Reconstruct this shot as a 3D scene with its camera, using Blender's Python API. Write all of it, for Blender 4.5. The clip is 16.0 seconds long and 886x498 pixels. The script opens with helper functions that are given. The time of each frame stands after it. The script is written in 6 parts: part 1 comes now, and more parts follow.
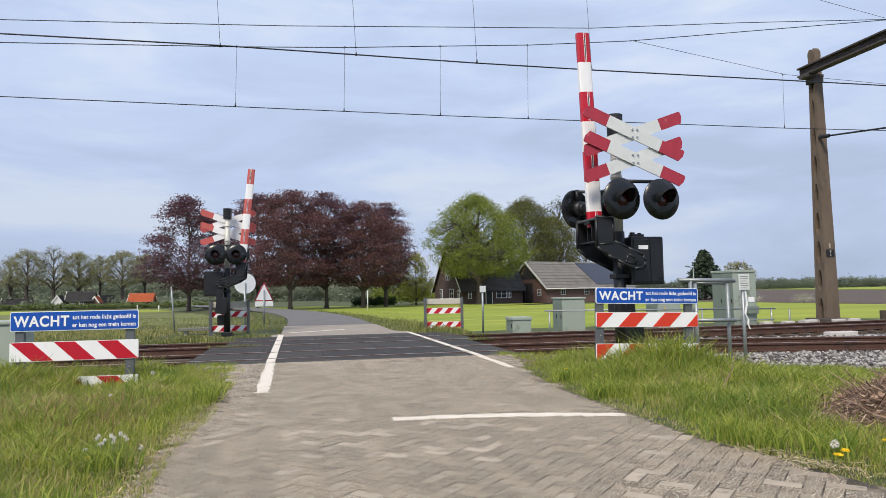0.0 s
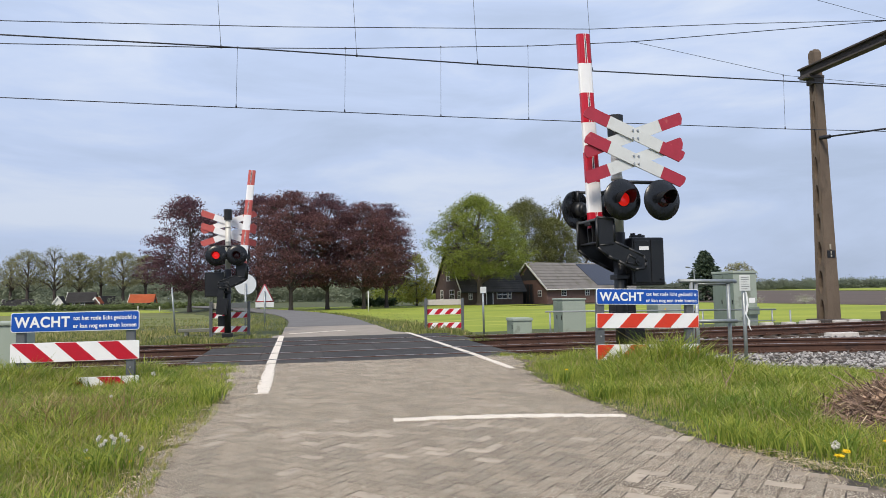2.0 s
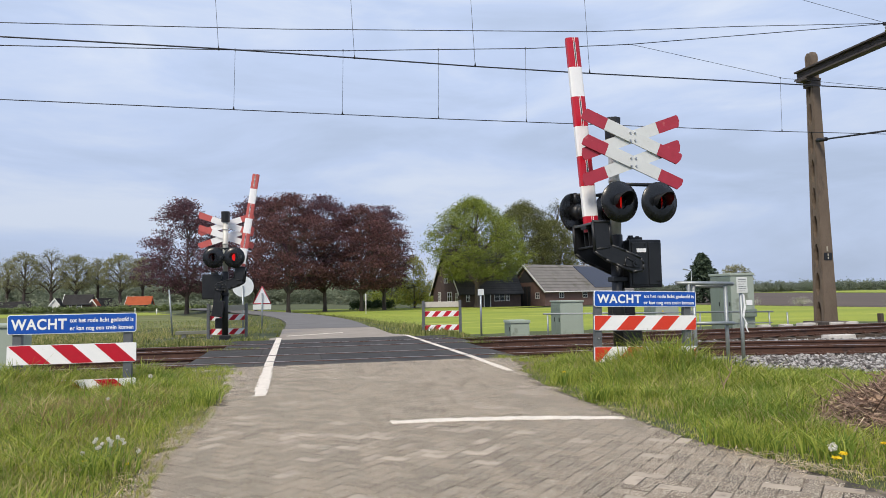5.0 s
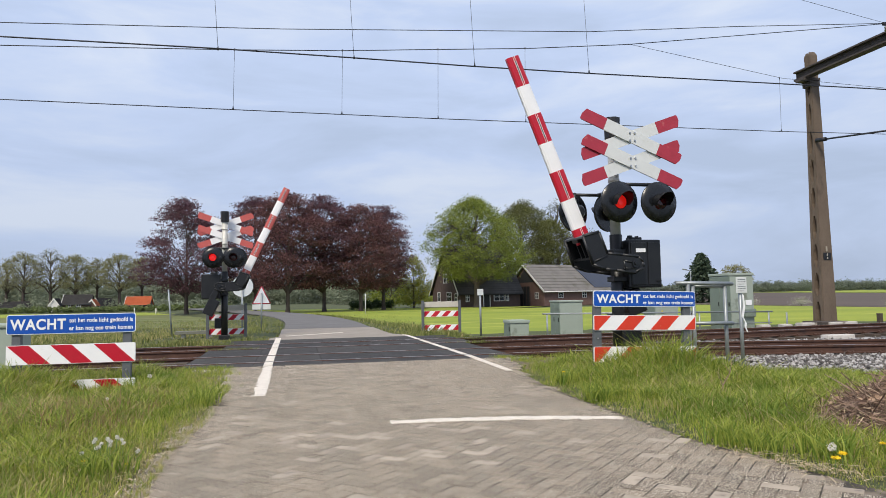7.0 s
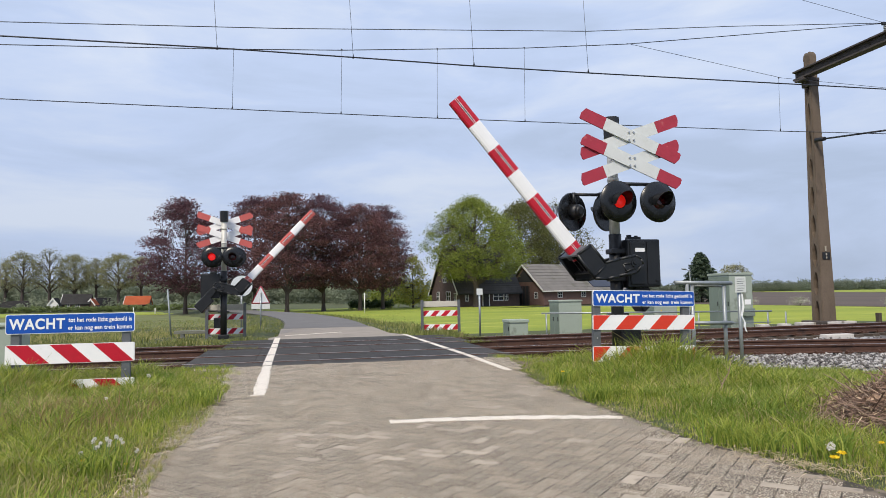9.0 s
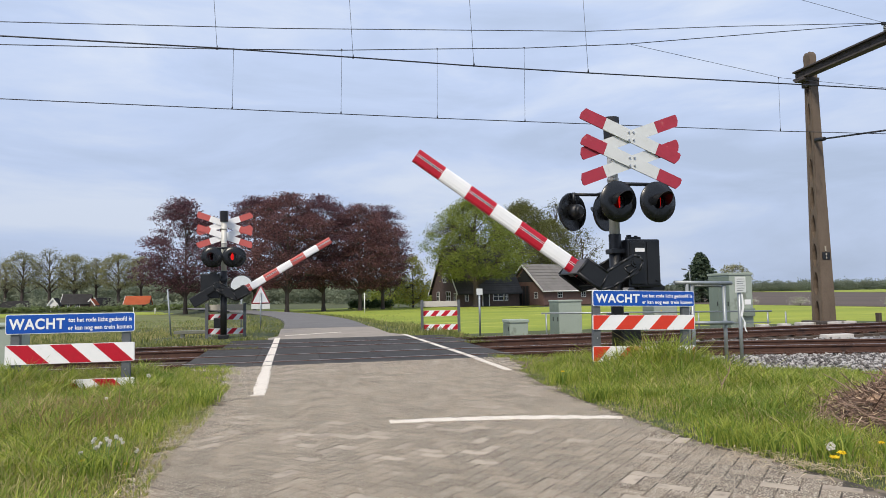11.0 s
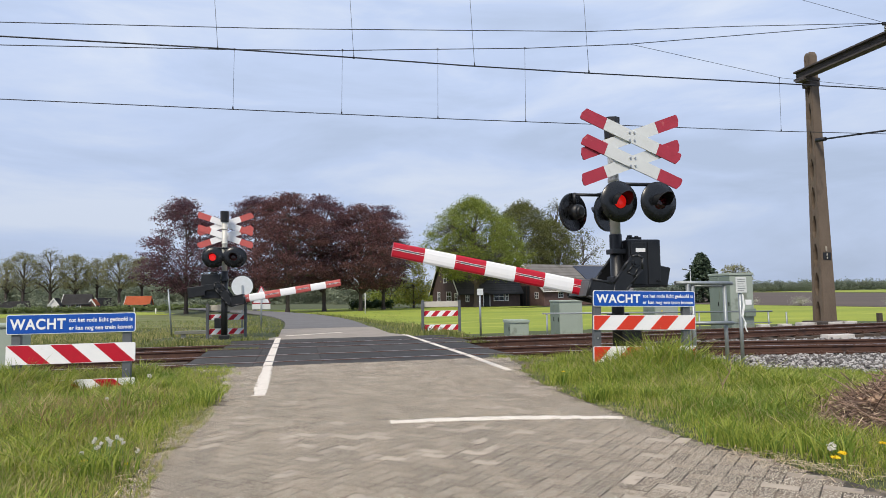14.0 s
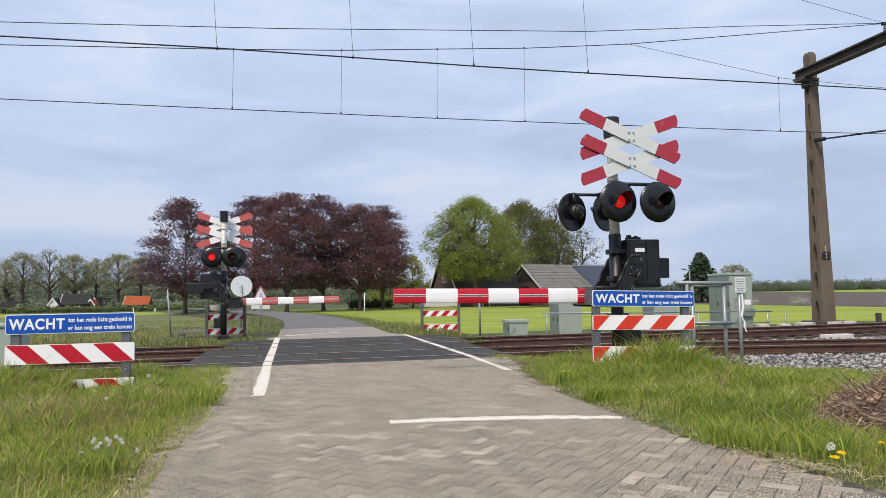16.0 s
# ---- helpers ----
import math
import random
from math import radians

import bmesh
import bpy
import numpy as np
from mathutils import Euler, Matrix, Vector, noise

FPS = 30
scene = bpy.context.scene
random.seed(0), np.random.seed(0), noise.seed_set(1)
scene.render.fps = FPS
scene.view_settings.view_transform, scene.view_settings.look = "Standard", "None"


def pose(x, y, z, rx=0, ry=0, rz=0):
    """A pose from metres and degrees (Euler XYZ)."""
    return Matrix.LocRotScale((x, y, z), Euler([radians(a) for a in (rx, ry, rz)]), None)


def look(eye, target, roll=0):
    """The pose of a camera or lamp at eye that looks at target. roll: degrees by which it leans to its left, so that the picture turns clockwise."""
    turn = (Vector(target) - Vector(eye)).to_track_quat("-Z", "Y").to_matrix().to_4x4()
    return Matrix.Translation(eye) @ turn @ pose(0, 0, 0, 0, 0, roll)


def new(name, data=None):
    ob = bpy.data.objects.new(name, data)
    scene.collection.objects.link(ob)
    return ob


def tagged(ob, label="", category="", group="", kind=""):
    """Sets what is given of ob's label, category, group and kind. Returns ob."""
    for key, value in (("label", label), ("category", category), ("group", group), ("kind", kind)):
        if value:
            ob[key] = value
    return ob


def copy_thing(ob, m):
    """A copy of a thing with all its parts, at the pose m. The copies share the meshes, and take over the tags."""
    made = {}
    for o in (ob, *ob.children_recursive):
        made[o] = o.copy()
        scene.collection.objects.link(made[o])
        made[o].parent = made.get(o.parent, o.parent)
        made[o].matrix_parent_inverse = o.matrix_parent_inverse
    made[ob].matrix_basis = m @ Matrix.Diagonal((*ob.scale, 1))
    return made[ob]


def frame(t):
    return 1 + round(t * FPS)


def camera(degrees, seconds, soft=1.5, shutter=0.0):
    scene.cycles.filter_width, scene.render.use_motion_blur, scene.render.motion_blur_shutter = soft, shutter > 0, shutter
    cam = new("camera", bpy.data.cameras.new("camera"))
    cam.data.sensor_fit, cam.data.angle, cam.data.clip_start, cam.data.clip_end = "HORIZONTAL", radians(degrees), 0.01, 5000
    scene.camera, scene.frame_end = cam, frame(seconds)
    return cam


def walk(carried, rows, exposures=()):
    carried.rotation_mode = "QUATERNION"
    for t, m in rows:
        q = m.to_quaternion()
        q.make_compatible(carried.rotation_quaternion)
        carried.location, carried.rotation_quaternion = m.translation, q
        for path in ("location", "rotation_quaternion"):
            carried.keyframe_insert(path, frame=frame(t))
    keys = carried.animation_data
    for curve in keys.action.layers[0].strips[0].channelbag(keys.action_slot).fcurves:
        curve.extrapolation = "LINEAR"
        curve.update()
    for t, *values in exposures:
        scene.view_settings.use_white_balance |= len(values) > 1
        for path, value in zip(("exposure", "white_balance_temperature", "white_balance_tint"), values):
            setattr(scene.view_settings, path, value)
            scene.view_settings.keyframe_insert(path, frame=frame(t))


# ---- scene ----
import functools
HALF = math.degrees(2 * math.atan(784 / 1200))
cam = camera(HALF, 16.0, 0.7)
EYE = Vector((0, 0, 1.15))


def aim(right, down):
    """The camera's pose with its picture shifted by small angles (thousandths of a twelfth)."""
    a, p = radians(12.5) - right / 1200, radians(3.9) + down / 1200
    way = Vector((math.sin(a) * math.cos(p), math.cos(a) * math.cos(p), math.sin(p)))
    return look(EYE, EYE + 10 * way, -1.03)


walk(cam, [(t, aim(r, d)) for t, r, d in (
    (0.0, 5.7, -4.5), (0.5, 6.0, -5.0), (1.0, 6.5, -5.0), (1.5, 6.8, -4.4), (2.0, 6.7, -2.9), (2.5, 6.4, -2.0),
    (3.0, 5.5, -0.5), (3.5, 4.5, 0.0), (4.0, 3.3, 0.6), (5.2, 2.4, 0.9), (6.5, 1.6, 1.0), (7.0, 1.5, 0.8), (7.5, 1.3, 0.1),
    (8.0, 0.5, 0.0), (8.5, 0.3, 0.0), (9.0, 0.2, 0.0), (10.2, 0.1, 0.0), (11.5, 0.1, 0.0), (12.0, 0.2, 0.0), (12.5, 0.6, 0.0),
    (13.0, 1.2, 0.0), (13.5, 1.3, 0.1), (14.0, 1.2, 0.4), (14.5, 0.4, 0.7), (15.0, 0.1, 1.1), (15.5, 0.0, 1.1), (16.0, 0.0, 0.2))])

# ---- daylight: a bright overcast sky with a soft sun behind it ----
SUN_UP, SUN_TURN = radians(48), radians(215)
world = bpy.data.worlds.new("overcast_sky")
scene.world = world
world.use_nodes = True
wn, wl = world.node_tree.nodes, world.node_tree.links
wn.clear()
sky = wn.new("ShaderNodeTexSky")
sky.sky_type, sky.sun_disc, sky.sun_elevation, sky.sun_rotation = "NISHITA", False, SUN_UP, SUN_TURN
sky.air_density, sky.dust_density = 1.0, 2.0
coord = wn.new("ShaderNodeTexCoord")
stretch = wn.new("ShaderNodeMapping")
stretch.inputs["Scale"].default_value = (1.1, 1.1, 4.2)
stretch.inputs["Location"].default_value = (0.35, 0.2, 0.1)
cloud = wn.new("ShaderNodeTexNoise")
cloud.inputs["Scale"].default_value, cloud.inputs["Detail"].default_value, cloud.inputs["Roughness"].default_value = 2.6, 7, 0.55
cloud.inputs["Distortion"].default_value = 0.4
ramp = wn.new("ShaderNodeValToRGB")
ramp.color_ramp.elements[0].position, ramp.color_ramp.elements[0].color = 0.34, (0.50, 0.60, 0.80, 1)
ramp.color_ramp.elements[1].position, ramp.color_ramp.elements[1].color = 0.66, (0.71, 0.79, 0.95, 1)
mid = ramp.color_ramp.elements.new(0.5)
mid.color = (0.57, 0.68, 0.92, 1)
blend = wn.new("ShaderNodeMix")
blend.data_type = "RGBA"
blend.inputs["Factor"].default_value = 0.93
dim = wn.new("ShaderNodeVectorMath")
dim.operation = "SCALE"
dim.inputs["Scale"].default_value = 0.09
back = wn.new("ShaderNodeBackground")
back.inputs["Strength"].default_value = 1.0
wout = wn.new("ShaderNodeOutputWorld")
wl.new(coord.outputs["Generated"], stretch.inputs["Vector"])
wl.new(stretch.outputs["Vector"], cloud.inputs["Vector"])
wl.new(cloud.outputs["Fac"], ramp.inputs["Fac"])
wl.new(sky.outputs["Color"], dim.inputs[0])
wl.new(dim.outputs["Vector"], blend.inputs["A"])
wl.new(ramp.outputs["Color"], blend.inputs["B"])
split = wn.new("ShaderNodeSeparateXYZ")
rise = wn.new("ShaderNodeMapRange")
rise.inputs["From Min"].default_value, rise.inputs["From Max"].default_value = 0.0, 0.30
rise.inputs["To Min"].default_value, rise.inputs["To Max"].default_value = 0.86, 1.03
veil = wn.new("ShaderNodeVectorMath")
veil.operation = "SCALE"
wl.new(coord.outputs["Generated"], split.inputs["Vector"])
wl.new(split.outputs["Z"], rise.inputs["Value"])
wl.new(blend.outputs["Result"], veil.inputs[0])
wl.new(rise.outputs["Result"], veil.inputs["Scale"])
wl.new(veil.outputs["Vector"], back.inputs["Color"])
wl.new(back.outputs["Background"], wout.inputs["Surface"])

sun = new("sun", bpy.data.lights.new("sun", "SUN"))
sun.data.energy, sun.data.angle, sun.data.color = 3.4, radians(16), (1.0, 0.90, 0.76)
sun.matrix_world = look((0, 0, 40), Vector((0, 0, 40)) - 10 * Vector((math.sin(SUN_TURN) * math.cos(SUN_UP), math.cos(SUN_TURN) * math.cos(SUN_UP), math.sin(SUN_UP))))
scene.view_settings.exposure = 0.0


# ---- materials ----
@functools.cache
def mat(name, c1, c2=None, rough=0.6, metal=0.0, scale=8.0, fine=60.0, bump=0.2, spread=0.0, speck=None, speck_at=0.62, speck_scale=90.0,
        stretch=(1, 1, 1), glow=0.0, coat=0.0, dirt=None, dirt_at=0.6, dirt_scale=3.0, translucent=0.0):
    """A surface mixed of two tones in two scales of noise, with optional specks, dirt, per-piece spread and relief."""
    m = bpy.data.materials.new(name)
    m.use_nodes = True
    n, l = m.node_tree.nodes, m.node_tree.links
    bsdf = n["Principled BSDF"]
    bsdf.inputs["Roughness"].default_value, bsdf.inputs["Metallic"].default_value = rough, metal
    bsdf.inputs["Coat Weight"].default_value = coat
    c2 = c2 or tuple(v * 0.75 for v in c1)
    tc = n.new("ShaderNodeTexCoord")
    mp = n.new("ShaderNodeMapping")
    mp.inputs["Scale"].default_value = stretch
    l.new(tc.outputs["Object"], mp.inputs["Vector"])

    def grain(s, detail=4.0):
        t = n.new("ShaderNodeTexNoise")
        t.inputs["Scale"].default_value, t.inputs["Detail"].default_value = s, detail
        l.new(mp.outputs["Vector"], t.inputs["Vector"])
        return t.outputs["Fac"]

    def mix(a, b, f):
        x = n.new("ShaderNodeMix")
        x.data_type = "RGBA"
        for key, v in (("A", a), ("B", b), ("Factor", f)):
            if isinstance(v, (tuple, float, int)):
                x.inputs[key].default_value = (*v, 1) if isinstance(v, tuple) else v
            else:
                l.new(v, x.inputs[key])
        return x.outputs["Result"]

    def calc(op, a, b=0.5):
        x = n.new("ShaderNodeMath")
        x.operation = op
        for i, v in enumerate((a, b)):
            if isinstance(v, (float, int)):
                x.inputs[i].default_value = v
            else:
                l.new(v, x.inputs[i])
        return x.outputs[0]

    def step(f, lo, hi):
        x = n.new("ShaderNodeMapRange")
        x.inputs["From Min"].default_value, x.inputs["From Max"].default_value = lo, hi
        l.new(f, x.inputs["Value"])
        return x.outputs["Result"]

    big, small = grain(scale), grain(fine, 3.0)
    f = calc("ADD", calc("MULTIPLY", big, 0.6), calc("MULTIPLY", small, 0.4))
    if spread:
        info, geo = n.new("ShaderNodeObjectInfo"), n.new("ShaderNodeNewGeometry")
        rnd = calc("FRACT", calc("ADD", info.outputs["Random"], geo.outputs["Random Per Island"]))
        f = calc("ADD", f, calc("MULTIPLY", calc("SUBTRACT", rnd, 0.5), spread))
    col = mix(c1, c2, step(f, 0.3, 0.7))
    if speck:
        v = grain(speck_scale, 2.0)
        col = mix(col, speck, step(v, speck_at, speck_at + 0.06))
    if dirt:
        col = mix(col, dirt, step(grain(dirt_scale, 8.0), dirt_at, dirt_at + 0.14))
    l.new(col, bsdf.inputs["Base Color"])
    if glow:
        bsdf.inputs["Emission Color"].default_value = (*c1, 1)
        bsdf.inputs["Emission Strength"].default_value = glow
    if bump:
        b = n.new("ShaderNodeBump")
        b.inputs["Strength"].default_value, b.inputs["Distance"].default_value = bump, 0.01
        l.new(small, b.inputs["Height"])
        l.new(b.outputs["Normal"], bsdf.inputs["Normal"])
    l.new(calc("ADD", calc("MULTIPLY", calc("SUBTRACT", big, 0.5), 0.3), rough), bsdf.inputs["Roughness"])
    if translucent:
        tr = n.new("ShaderNodeBsdfTranslucent")
        l.new(col, tr.inputs["Color"])
        ms = n.new("ShaderNodeMixShader")
        ms.inputs["Fac"].default_value = translucent
        l.new(bsdf.outputs["BSDF"], ms.inputs[1])
        l.new(tr.outputs["BSDF"], ms.inputs[2])
        l.new(ms.outputs["Shader"], n["Material Output"].inputs["Surface"])
    return m


M_RED = mat("red_reflective_paint", (0.53, 0.008, 0.028), (0.44, 0.007, 0.023), rough=0.35, bump=0.03, dirt=(0.36, 0.04, 0.04), dirt_at=0.66, dirt_scale=6)
M_ORED = mat("orange_red_film", (0.70, 0.05, 0.02), (0.60, 0.04, 0.02), rough=0.35, bump=0.03)
M_CRED = mat("weathered_crimson_paint", (0.42, 0.03, 0.055), (0.33, 0.025, 0.045), rough=0.45, bump=0.05, dirt=(0.5, 0.12, 0.12), dirt_at=0.64, dirt_scale=9)
M_WHITE = mat("white_reflective_paint", (0.88, 0.88, 0.88), (0.82, 0.82, 0.83), rough=0.4, bump=0.03, dirt=(0.5, 0.5, 0.48), dirt_at=0.66, dirt_scale=5)
M_CROSS = mat("off_white_enamel", (0.67, 0.69, 0.68), (0.61, 0.63, 0.62), rough=0.45, bump=0.04, dirt=(0.42, 0.43, 0.38), dirt_at=0.66, dirt_scale=7)
M_BLUE = mat("blue_sign_film", (0.006, 0.085, 0.44), (0.005, 0.07, 0.38), rough=0.35, bump=0.02)
M_BLACK = mat("black_painted_iron", (0.006, 0.0065, 0.008), (0.011, 0.012, 0.014), rough=0.42, bump=0.15, dirt=(0.028, 0.028, 0.028), dirt_at=0.66, dirt_scale=12)
M_BLACKGL = mat("glossy_black_enamel", (0.005, 0.0055, 0.007), (0.009, 0.010, 0.011), rough=0.26, bump=0.04, dirt=(0.09, 0.09, 0.09), dirt_at=0.66, dirt_scale=7)
M_POLE = mat("grey_galvanised_pole", (0.62, 0.61, 0.56), (0.54, 0.53, 0.48), rough=0.55, metal=0.2, dirt=(0.24, 0.23, 0.19), dirt_at=0.6)
M_GALV = mat("galvanised_steel", (0.34, 0.37, 0.38), (0.27, 0.29, 0.30), rough=0.45, metal=0.55, fine=40)
M_POST = mat("grey_sign_post", (0.13, 0.14, 0.15), (0.09, 0.10, 0.11), rough=0.6, metal=0.2)
M_BOLT = mat("zinc_bolt", (0.55, 0.55, 0.55), rough=0.35, metal=0.9, bump=0)
M_LENS = mat("unlit_red_glass", (0.045, 0.003, 0.005), (0.03, 0.002, 0.004), rough=0.12, bump=0.0)
M_LIT = mat("lit_red_glass", (0.95, 0.02, 0.02), (0.85, 0.015, 0.015), rough=0.2, bump=0.0, glow=0.7)
# darker, dimmer copy of the lit glass sets the near lamps' weaker shine
M_LIT_DIM = mat("lit_red_glass_dimmed", (0.75, 0.012, 0.008), (0.62, 0.010, 0.007), rough=0.15, bump=0.0, glow=0.5)
M_FADED = mat("sun_faded_red_paint", (0.56, 0.115, 0.10), (0.47, 0.09, 0.08), rough=0.5, bump=0.03, dirt=(0.62, 0.22, 0.19), dirt_at=0.62, dirt_scale=8)
M_WIRE = mat("dark_copper_wire", (0.03, 0.032, 0.04), rough=0.5, metal=0.4, bump=0)
M_RUST = mat("rusty_rail_steel", (0.105, 0.050, 0.032), (0.060, 0.030, 0.022), rough=0.75, metal=0.2, scale=5, fine=70, dirt=(0.03, 0.02, 0.018), dirt_at=0.58)
M_HEAD = mat("polished_rail_head", (0.62, 0.58, 0.56), (0.46, 0.41, 0.38), rough=0.3, metal=0.8, bump=0.02)
M_SLEEP = mat("weathered_oak_sleeper", (0.10, 0.075, 0.055), (0.06, 0.045, 0.035), rough=0.9)
M_CONCR = mat("pale_concrete", (0.60, 0.57, 0.53), (0.46, 0.43, 0.40), rough=0.9, dirt=(0.2, 0.17, 0.14))
M_STONE = mat("crushed_grey_ballast", (0.39, 0.375, 0.36), (0.115, 0.105, 0.10), rough=0.95, spread=1.3, scale=20, dirt=(0.14, 0.10, 0.075), dirt_at=0.66)
M_PANEL = mat("dark_rubber_crossing_panel", (0.047, 0.041, 0.035), (0.025, 0.0225, 0.0195), rough=0.8, spread=0.35, scale=2.5, fine=120, bump=0.5, dirt=(0.095, 0.083, 0.068), dirt_at=0.6, dirt_scale=2.2)
M_BLOCK = mat("exposed_aggregate_paving", (0.228, 0.174, 0.123), (0.096, 0.072, 0.050), rough=0.95, spread=0.45, scale=3.0, fine=230, bump=0.8, speck=(0.92, 0.82, 0.65), speck_at=0.54, speck_scale=105)
M_SMOOTH = mat("worn_smooth_paving", (0.46, 0.385, 0.30), (0.33, 0.275, 0.21), rough=0.9, spread=0.4, scale=6, fine=160, bump=0.2, dirt=(0.20, 0.165, 0.135), dirt_at=0.57, dirt_scale=9)
M_JOINT = mat("sandy_paving_joint", (0.072, 0.059, 0.044), (0.036, 0.030, 0.022), rough=1.0, scale=4, fine=160, dirt=(0.20, 0.160, 0.118), dirt_at=0.44, dirt_scale=6)
M_LINE = mat("worn_white_road_paint", (0.80, 0.725, 0.625), (0.67, 0.605, 0.52), rough=0.8, scale=5, fine=120, bump=0.4, dirt=(0.30, 0.26, 0.22), dirt_at=0.58, dirt_scale=34)
M_ASPH = mat("weathered_asphalt", (0.165, 0.156, 0.150), (0.125, 0.119, 0.115), rough=0.95, scale=0.8, fine=180, bump=0.4)
M_PALE = mat("pale_worn_paving", (0.34, 0.295, 0.245), (0.25, 0.217, 0.18), rough=0.95, scale=1.5, fine=150, bump=0.3)
M_GROUND = mat("rough_grass_ground", (0.080, 0.095, 0.030), (0.050, 0.060, 0.020), rough=1.0, scale=0.5, fine=18, bump=0.8, dirt=(0.13, 0.11, 0.055), dirt_at=0.60, dirt_scale=0.9)
M_MEADOW = mat("bright_spring_meadow", (0.315, 0.345, 0.026), (0.150, 0.215, 0.018), rough=1.0, scale=0.22, fine=7, bump=1.0, stretch=(0.25, 1, 1), dirt=(0.40, 0.40, 0.07), dirt_at=0.57, dirt_scale=0.8)
M_PLOUGH = mat("ploughed_brown_soil", (0.118, 0.086, 0.066), (0.058, 0.042, 0.034), rough=1.0, scale=0.12, fine=2.2, bump=1.0, stretch=(2.2, 0.12, 1), dirt=(0.15, 0.115, 0.085), dirt_at=0.6, dirt_scale=0.1)
M_PASTURE = mat("rough_yellowish_pasture", (0.180, 0.195, 0.060), (0.100, 0.118, 0.036), rough=1.0, scale=0.3, fine=5, bump=1.0, stretch=(0.3, 1, 1), dirt=(0.24, 0.20, 0.10), dirt_at=0.57, dirt_scale=0.5)
M_SOIL = mat("dry_soil_and_straw", (0.20, 0.155, 0.105), (0.12, 0.09, 0.055), rough=1.0, scale=6, fine=60, bump=0.8)


# ---- mesh helpers ----
def part(name, bm, material, parent=None, label=""):
    """Links a bmesh as one mesh object, under a thing or a part where one is given."""
    me = bpy.data.meshes.new(name)
    bm.to_mesh(me)
    bm.free()
    for m in material if isinstance(material, (list, tuple)) else (material,):
        me.materials.append(m)
    ob = new(name, me)
    if parent:
        ob.parent = parent
    if label:
        ob["label"] = label
    return ob


def thing(name, m, label, category, group="", kind=""):
    ob = new(name)
    ob.empty_display_size = 0.2
    ob.matrix_world = m
    return tagged(ob, label, category, group, kind)


def box(bm, x0, x1, y0, y1, z0, z1, bevel=0.0, m=None, slot=0):
    r = bmesh.ops.create_cube(bm, size=1.0, matrix=Matrix.Translation(((x0 + x1) / 2, (y0 + y1) / 2, (z0 + z1) / 2)) @ Matrix.Diagonal((x1 - x0, y1 - y0, z1 - z0, 1)))
    vs = r["verts"]
    if bevel:
        es = list({e for v in vs for e in v.link_edges})
        g = bmesh.ops.bevel(bm, geom=es, offset=bevel, segments=2, affect="EDGES", profile=0.6)
        vs = list({v for f in g["faces"] for v in f.verts} | {v for v in vs if v.is_valid})
    if m is not None:
        bmesh.ops.transform(bm, matrix=m, verts=vs)
    if slot:
        for f in {f for v in vs for f in v.link_faces}:
            f.material_index = slot
    return vs


def tube(bm, a, b, r0, r1=None, n=10, smooth=True):
    a, b = Vector(a), Vector(b)
    d = b - a
    r = bmesh.ops.create_cone(bm, cap_ends=True, segments=n, radius1=r0, radius2=r0 if r1 is None else r1, depth=d.length,
                              matrix=Matrix.Translation((a + b) / 2) @ d.to_track_quat("Z", "Y").to_matrix().to_4x4())
    if smooth:
        for f in {f for v in r["verts"] for f in v.link_faces}:
            f.smooth = len(f.verts) == 4
    return r["verts"]


def prism(bm, pts, y0, y1, slot=0, bevel=0.0):
    """An outline in x and z, drawn out along y."""
    lo = [bm.verts.new((x, y0, z)) for x, z in pts]
    hi = [bm.verts.new((x, y1, z)) for x, z in pts]
    fs = [bm.faces.new(lo), bm.faces.new(hi[::-1])]
    k = len(pts)
    fs += [bm.faces.new((lo[i], hi[i], hi[(i + 1) % k], lo[(i + 1) % k])) for i in range(k)]
    bmesh.ops.recalc_face_normals(bm, faces=fs)
    for f in fs:
        f.material_index = slot
    if bevel:
        es = list({e for f in fs[:2] for e in f.edges})
        bmesh.ops.bevel(bm, geom=es, offset=bevel, segments=1, affect="EDGES")
    return lo + hi


def slab(bm, pts, z0, z1):
    """An outline in x and y, drawn out in height."""
    lo = [bm.verts.new((x, y, z0)) for x, y in pts]
    hi = [bm.verts.new((x, y, z1)) for x, y in pts]
    k = len(pts)
    fs = [bm.faces.new(lo[::-1]), bm.faces.new(hi)] + [bm.faces.new((lo[i], lo[(i + 1) % k], hi[(i + 1) % k], hi[i])) for i in range(k)]
    bmesh.ops.recalc_face_normals(bm, faces=fs)


def fresh():
    return bmesh.new()


def sheet(name, verts, faces, material, parent=None, smooth=False):
    me = bpy.data.meshes.new(name)
    me.from_pydata(verts, [], faces)
    for m in material if isinstance(material, (list, tuple)) else (material,):
        me.materials.append(m)
    if smooth:
        me.polygons.foreach_set("use_smooth", [True] * len(me.polygons))
    ob = new(name, me)
    if parent:
        ob.parent = parent
    return ob


# ---- ground ----
def smooth01(v):
    v = max(0.0, min(1.0, v))
    return v * v * (3 - 2 * v)


def near_track(x):
    return 13.57 - (0.0194 * (x - 4) ** 2 if 4 < x <= 11 else 0.95 + 0.2716 * (x - 11) if x > 11 else 0.0)


def far_track(x):
    return 17.12 + (0.0026 * x * x if 0 < x <= 18 else 0.84 + 0.09 * (x - 18) if x > 18 else 0.0)


def road_mid(y):
    """The road's middle line: straight over the crossing, then bending away to the west."""
    return 1.25 - (0.0045 * (y - 30) ** 2 if 30 < y <= 60 else 4.05 + 0.27 * (y - 60) if y > 60 else 0.0)


